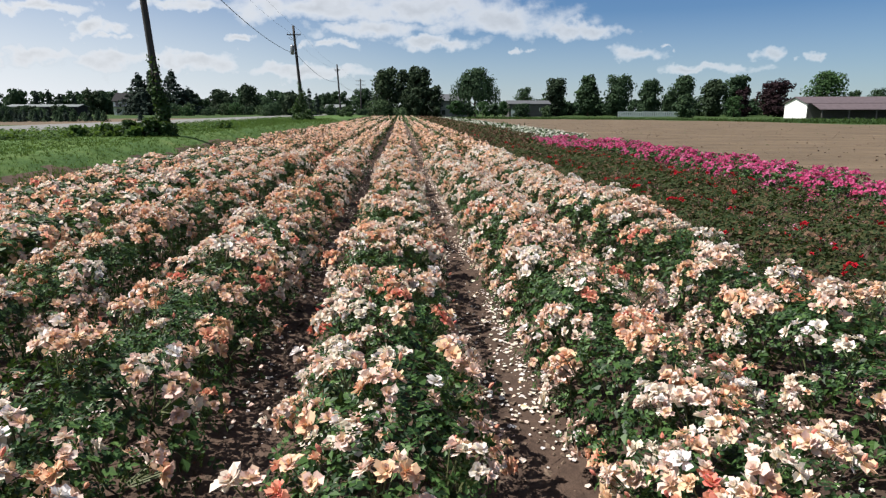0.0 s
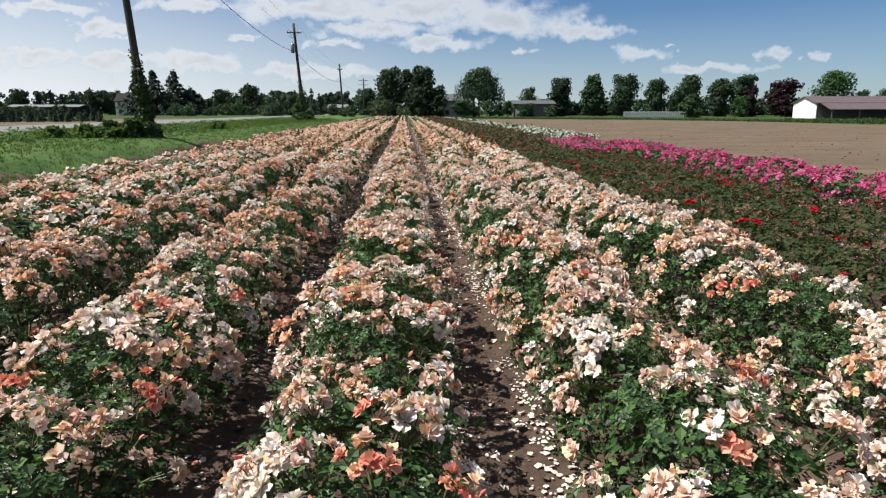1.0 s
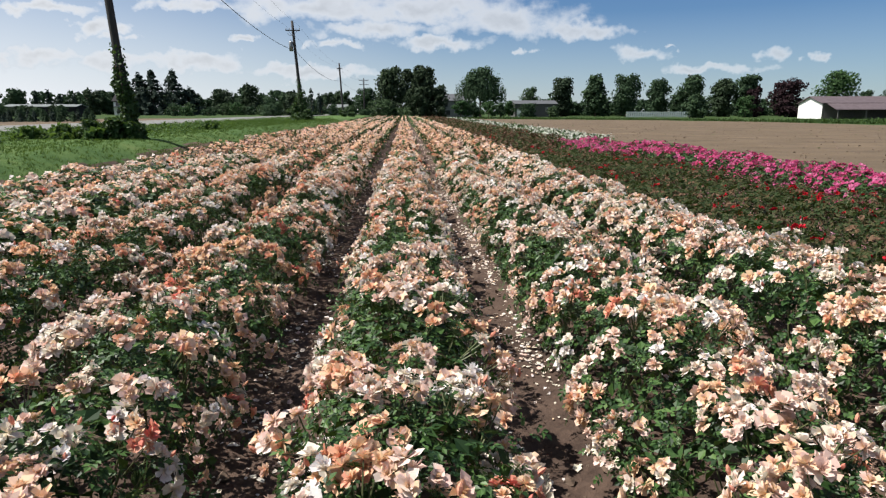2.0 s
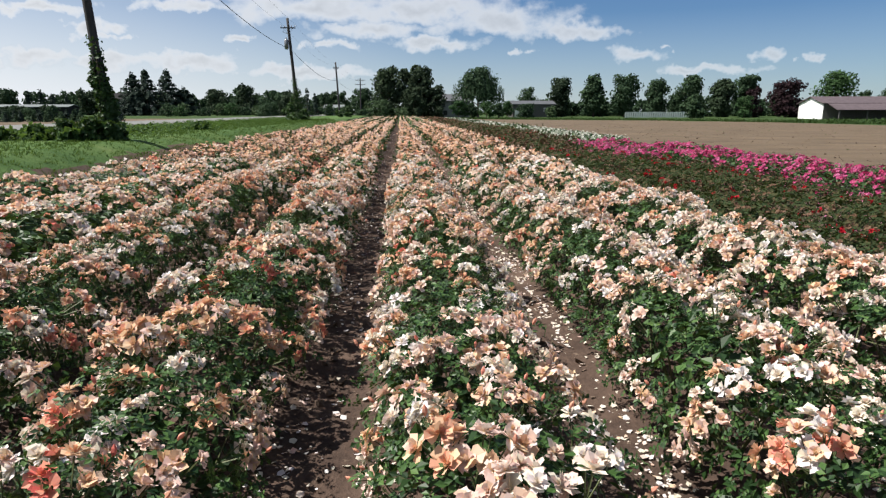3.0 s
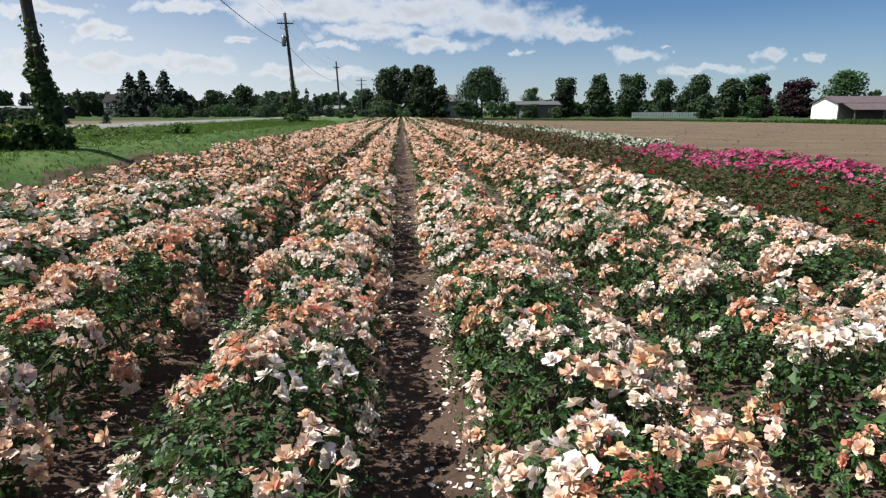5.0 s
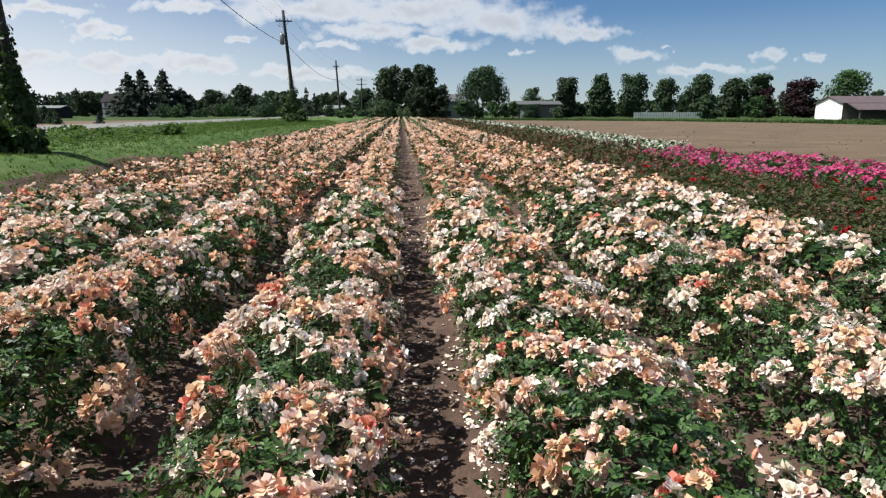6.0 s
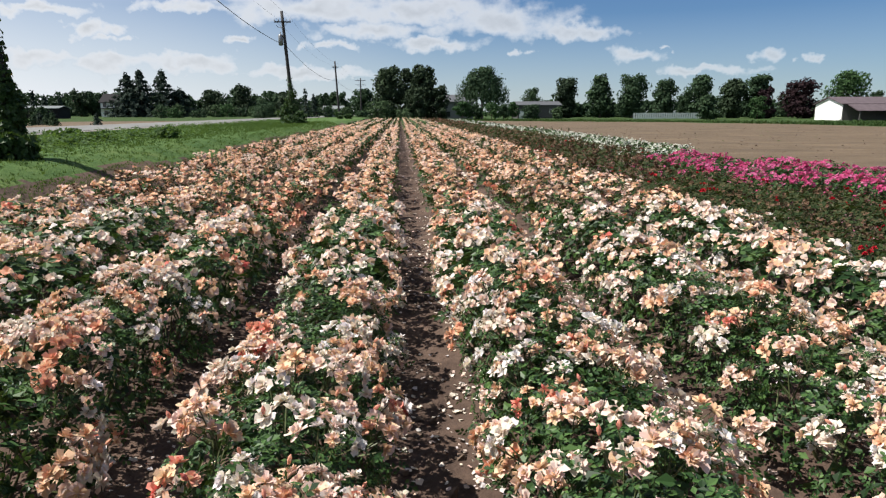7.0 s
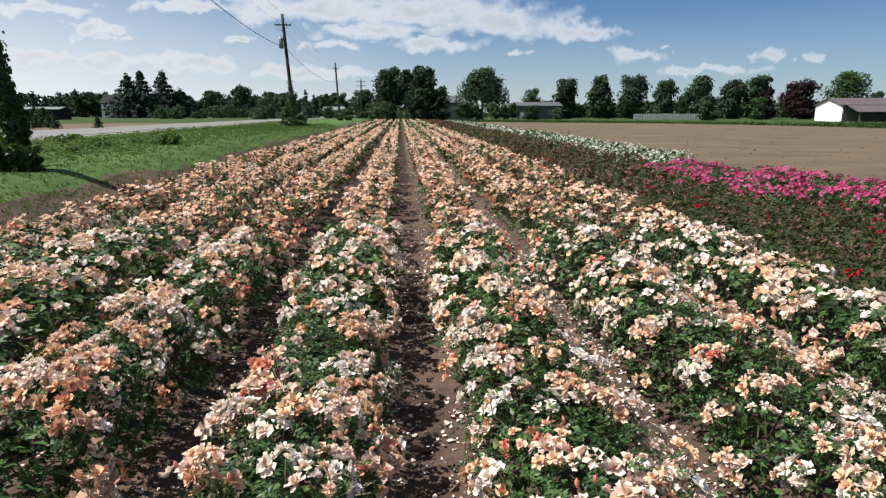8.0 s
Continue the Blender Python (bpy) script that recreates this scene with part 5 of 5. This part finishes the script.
def cover_ground():
    r = np.random.default_rng(21)
    tufts = [blade_tuft(np.random.default_rng(600 + k), 4, 0.06) for k in range(6)]
    n = 16000
    y = 9 + 60 * r.random(n) ** 1.6
    x = -5.2 - 8.0 * r.random(n) ** 1.15
    keep = x < -5.62 + 0.26 * wave(y * 0.25, y * 0.11) + r.normal(0, 0.14, n)
    x, y = x[keep], y[keep]
    scatter("verge_grass", tufts, x, y, r.uniform(0.4, 1.0, len(x)) * (1 + 0.02 * y), GRASS, "uneven green grass of the roadside verge", "grass", r)
    # a ragged fringe where the turf gives out
    n = 3200
    y = 8 + 55 * r.random(n) ** 1.5
    x = -5.45 + 0.26 * wave(y * 0.25, y * 0.11) + np.abs(r.normal(0.0, 0.34, n)) - 0.1
    scatter("verge_fringe", tufts, x, y, r.uniform(0.5, 1.3, n), GRASS, "ragged grass fringe along the bare soil", "grass", r)
    # broad-leaved weeds, thickest towards the road
    weeds = [strewn(CARD, turns(unit(q.normal(0, 0.3, (16, 3)) + (0, 0, 1.0)), q.uniform(0, 6.28, 16)), np.c_[q.normal(0, 0.11, (16, 2)), q.uniform(0.02, 0.26, 16)], q.uniform(0.09, 0.18, 16)) for q in (np.random.default_rng(620 + k) for k in range(5))]
    n = 1300
    y = 14 + 80 * r.random(n)
    x = np.where(r.random(n) < 0.75, r.normal(-12.6, 0.9, n), r.uniform(-15, -6.6, n))
    keep = wave(x * 0.3, y * 0.22) + r.normal(0, 0.18, n) > 0.1
    x, y = x[keep], y[keep]
    scatter("verge_weeds", weeds, x, y, r.uniform(0.35, 0.85, len(x)), WEED, "patches of light green broad-leaved roadside weeds", "weeds", r)
    # a line of tall weeds along the verge, past the first pole
    n = 480
    y = 17.5 + 16.5 * r.random(n)
    x = -9.6 + 0.05 * (y - 25) + r.normal(0, 0.75, n) - 0.9 * (y < 22)
    keep = wave(x * 0.5, y * 0.6) + r.normal(0, 0.25, n) > -0.25
    x, y = x[keep], y[keep]
    scatter("tall_weeds", weeds, x, y, r.uniform(0.35, 0.95, len(x)), WEED, "line of tall broad-leaved weeds along the verge", "weeds", r)
    # grass strip beyond the bare field
    n = 5000
    x = r.uniform(12, 125, n)
    y = np.maximum(field_edge(x), 66) + r.random(n) ** 1.6 * 26
    scatter("field_edge_grass", [g.moved(scale=4.6) for g in tufts], x, y, r.uniform(0.6, 1.6, n) * (1 + 0.7 * smooth(40, 60, x)), ROUGH_GRASS, "tall green grass along the bare field's far edge", "grass", r)
    n = 4200
    x = r.uniform(62, 128, n)
    y = np.maximum(field_edge(x), 66) + 1.0 + r.random(n) * 7
    scatter("hedge_grass", [g.moved(scale=9.0) for g in tufts], x, y, r.uniform(1.2, 2.6, n), ROUGH_GRASS, "dark tall grass bank before the barn", "grass", r)
    # weeds sprinkled over the bare field
    n = 150
    x, y = 10 + 45 * r.random(n), 12 + 75 * r.random(n)
    scatter("field_weeds", weeds, x, y, r.uniform(0.1, 0.32, n), WEED, "scattered small green weeds on bare soil", "weeds", r)
    # petals that have dropped into the furrows
    pet = [Geo([(-0.5, -0.1, 0.05), (-0.05, -0.5, 0.0), (0.5, -0.15, 0.12), (0.3, 0.42, 0.03), (-0.35, 0.4, 0.08)], [(0, 1, 2), (0, 2, 3), (0, 3, 4)]),
           Geo([(-0.5, -0.2, 0.0), (0.1, -0.5, 0.05), (0.5, 0.1, 0.25), (0.15, 0.5, 0.1), (-0.45, 0.3, 0.2)], [(0, 1, 2), (0, 2, 3), (0, 3, 4)])]
    n = 36000
    y = np.where(r.random(n) < 0.80, r.uniform(-4, 17, n), 17 + 36 * r.random(n) ** 1.6)
    k = r.choice(np.arange(-3, 4), n, p=[0.07, 0.08, 0.11, 0.16, 0.28, 0.20, 0.10])
    off = np.where(r.random(n) < 0.55, np.where(r.random(n) < 0.30, -1, 1) * np.abs(r.normal(0.22, 0.05, n)), r.uniform(-0.22, 0.22, n))
    x = k * PITCH + off
    keep = (wave(x * 1.1, y * 0.9) + r.normal(0, 0.45, n) > -0.15)
    x, y = x[keep], y[keep]
    scatter("fallen_petals", pet, x, y, 0.012 + 0.024 * r.random(len(x)) ** 1.6, PEACH, "pale fallen rose petals strewn over the furrows", "petals", r, 0.008, 0.25, np.clip(r.normal(0.32, 0.14, len(x)), -0.2, 0.5))
    n = 7000
    y = 7 + 22 * r.random(n)
    x = r.integers(5, 9, n) * PITCH + r.normal(0, 0.22, n)
    scatter("fallen_pink_petals", pet, x, y, r.uniform(0.025, 0.05, n), PINK, "faded pink fallen petals between the rows", "petals", r, 0.008, 0.3, np.clip(r.normal(0.42, 0.15, n), -0.3, 0.5))
    # clods
    clod = []
    for j in range(5):
        q = np.random.default_rng(640 + j)
        v = np.array([(1, 0, 0), (0, 1, 0), (-1, 0, 0), (0, -1, 0), (0, 0, 0.8), (0, 0, -0.6)], float) * q.uniform(0.6, 1.15, (6, 1)) + q.normal(0, 0.12, (6, 3))
        clod.append(Geo(v, [(0, 1, 4), (1, 2, 4), (2, 3, 4), (3, 0, 4), (1, 0, 5), (2, 1, 5), (3, 2, 5), (0, 3, 5)]))
    n = 9000
    y = 0.6 + 24 * r.random(n) ** 1.6
    x = r.integers(-3, 3, n) * PITCH + r.normal(0, 0.16, n)
    scatter("soil_clods", clod, x, y, 0.007 + 0.032 * r.random(n) ** 3, CLOD, "small brown clods of soil in the furrows", "soil", r, 0.004, 0.5)
    n = 5500
    y, x = 8 + 70 * r.random(n) ** 1.3, 9.4 + 45 * r.random(n) ** 1.4
    scatter("field_clods", clod, x, y, 0.014 + 0.07 * r.random(n) ** 3, CLOD, "brown clods over the bare tilled field", "soil", r, 0.0, 0.5)


build_barn()
build_houses()
build_fence()
build_poles()
plant_trees()
cover_ground()
plant_field()
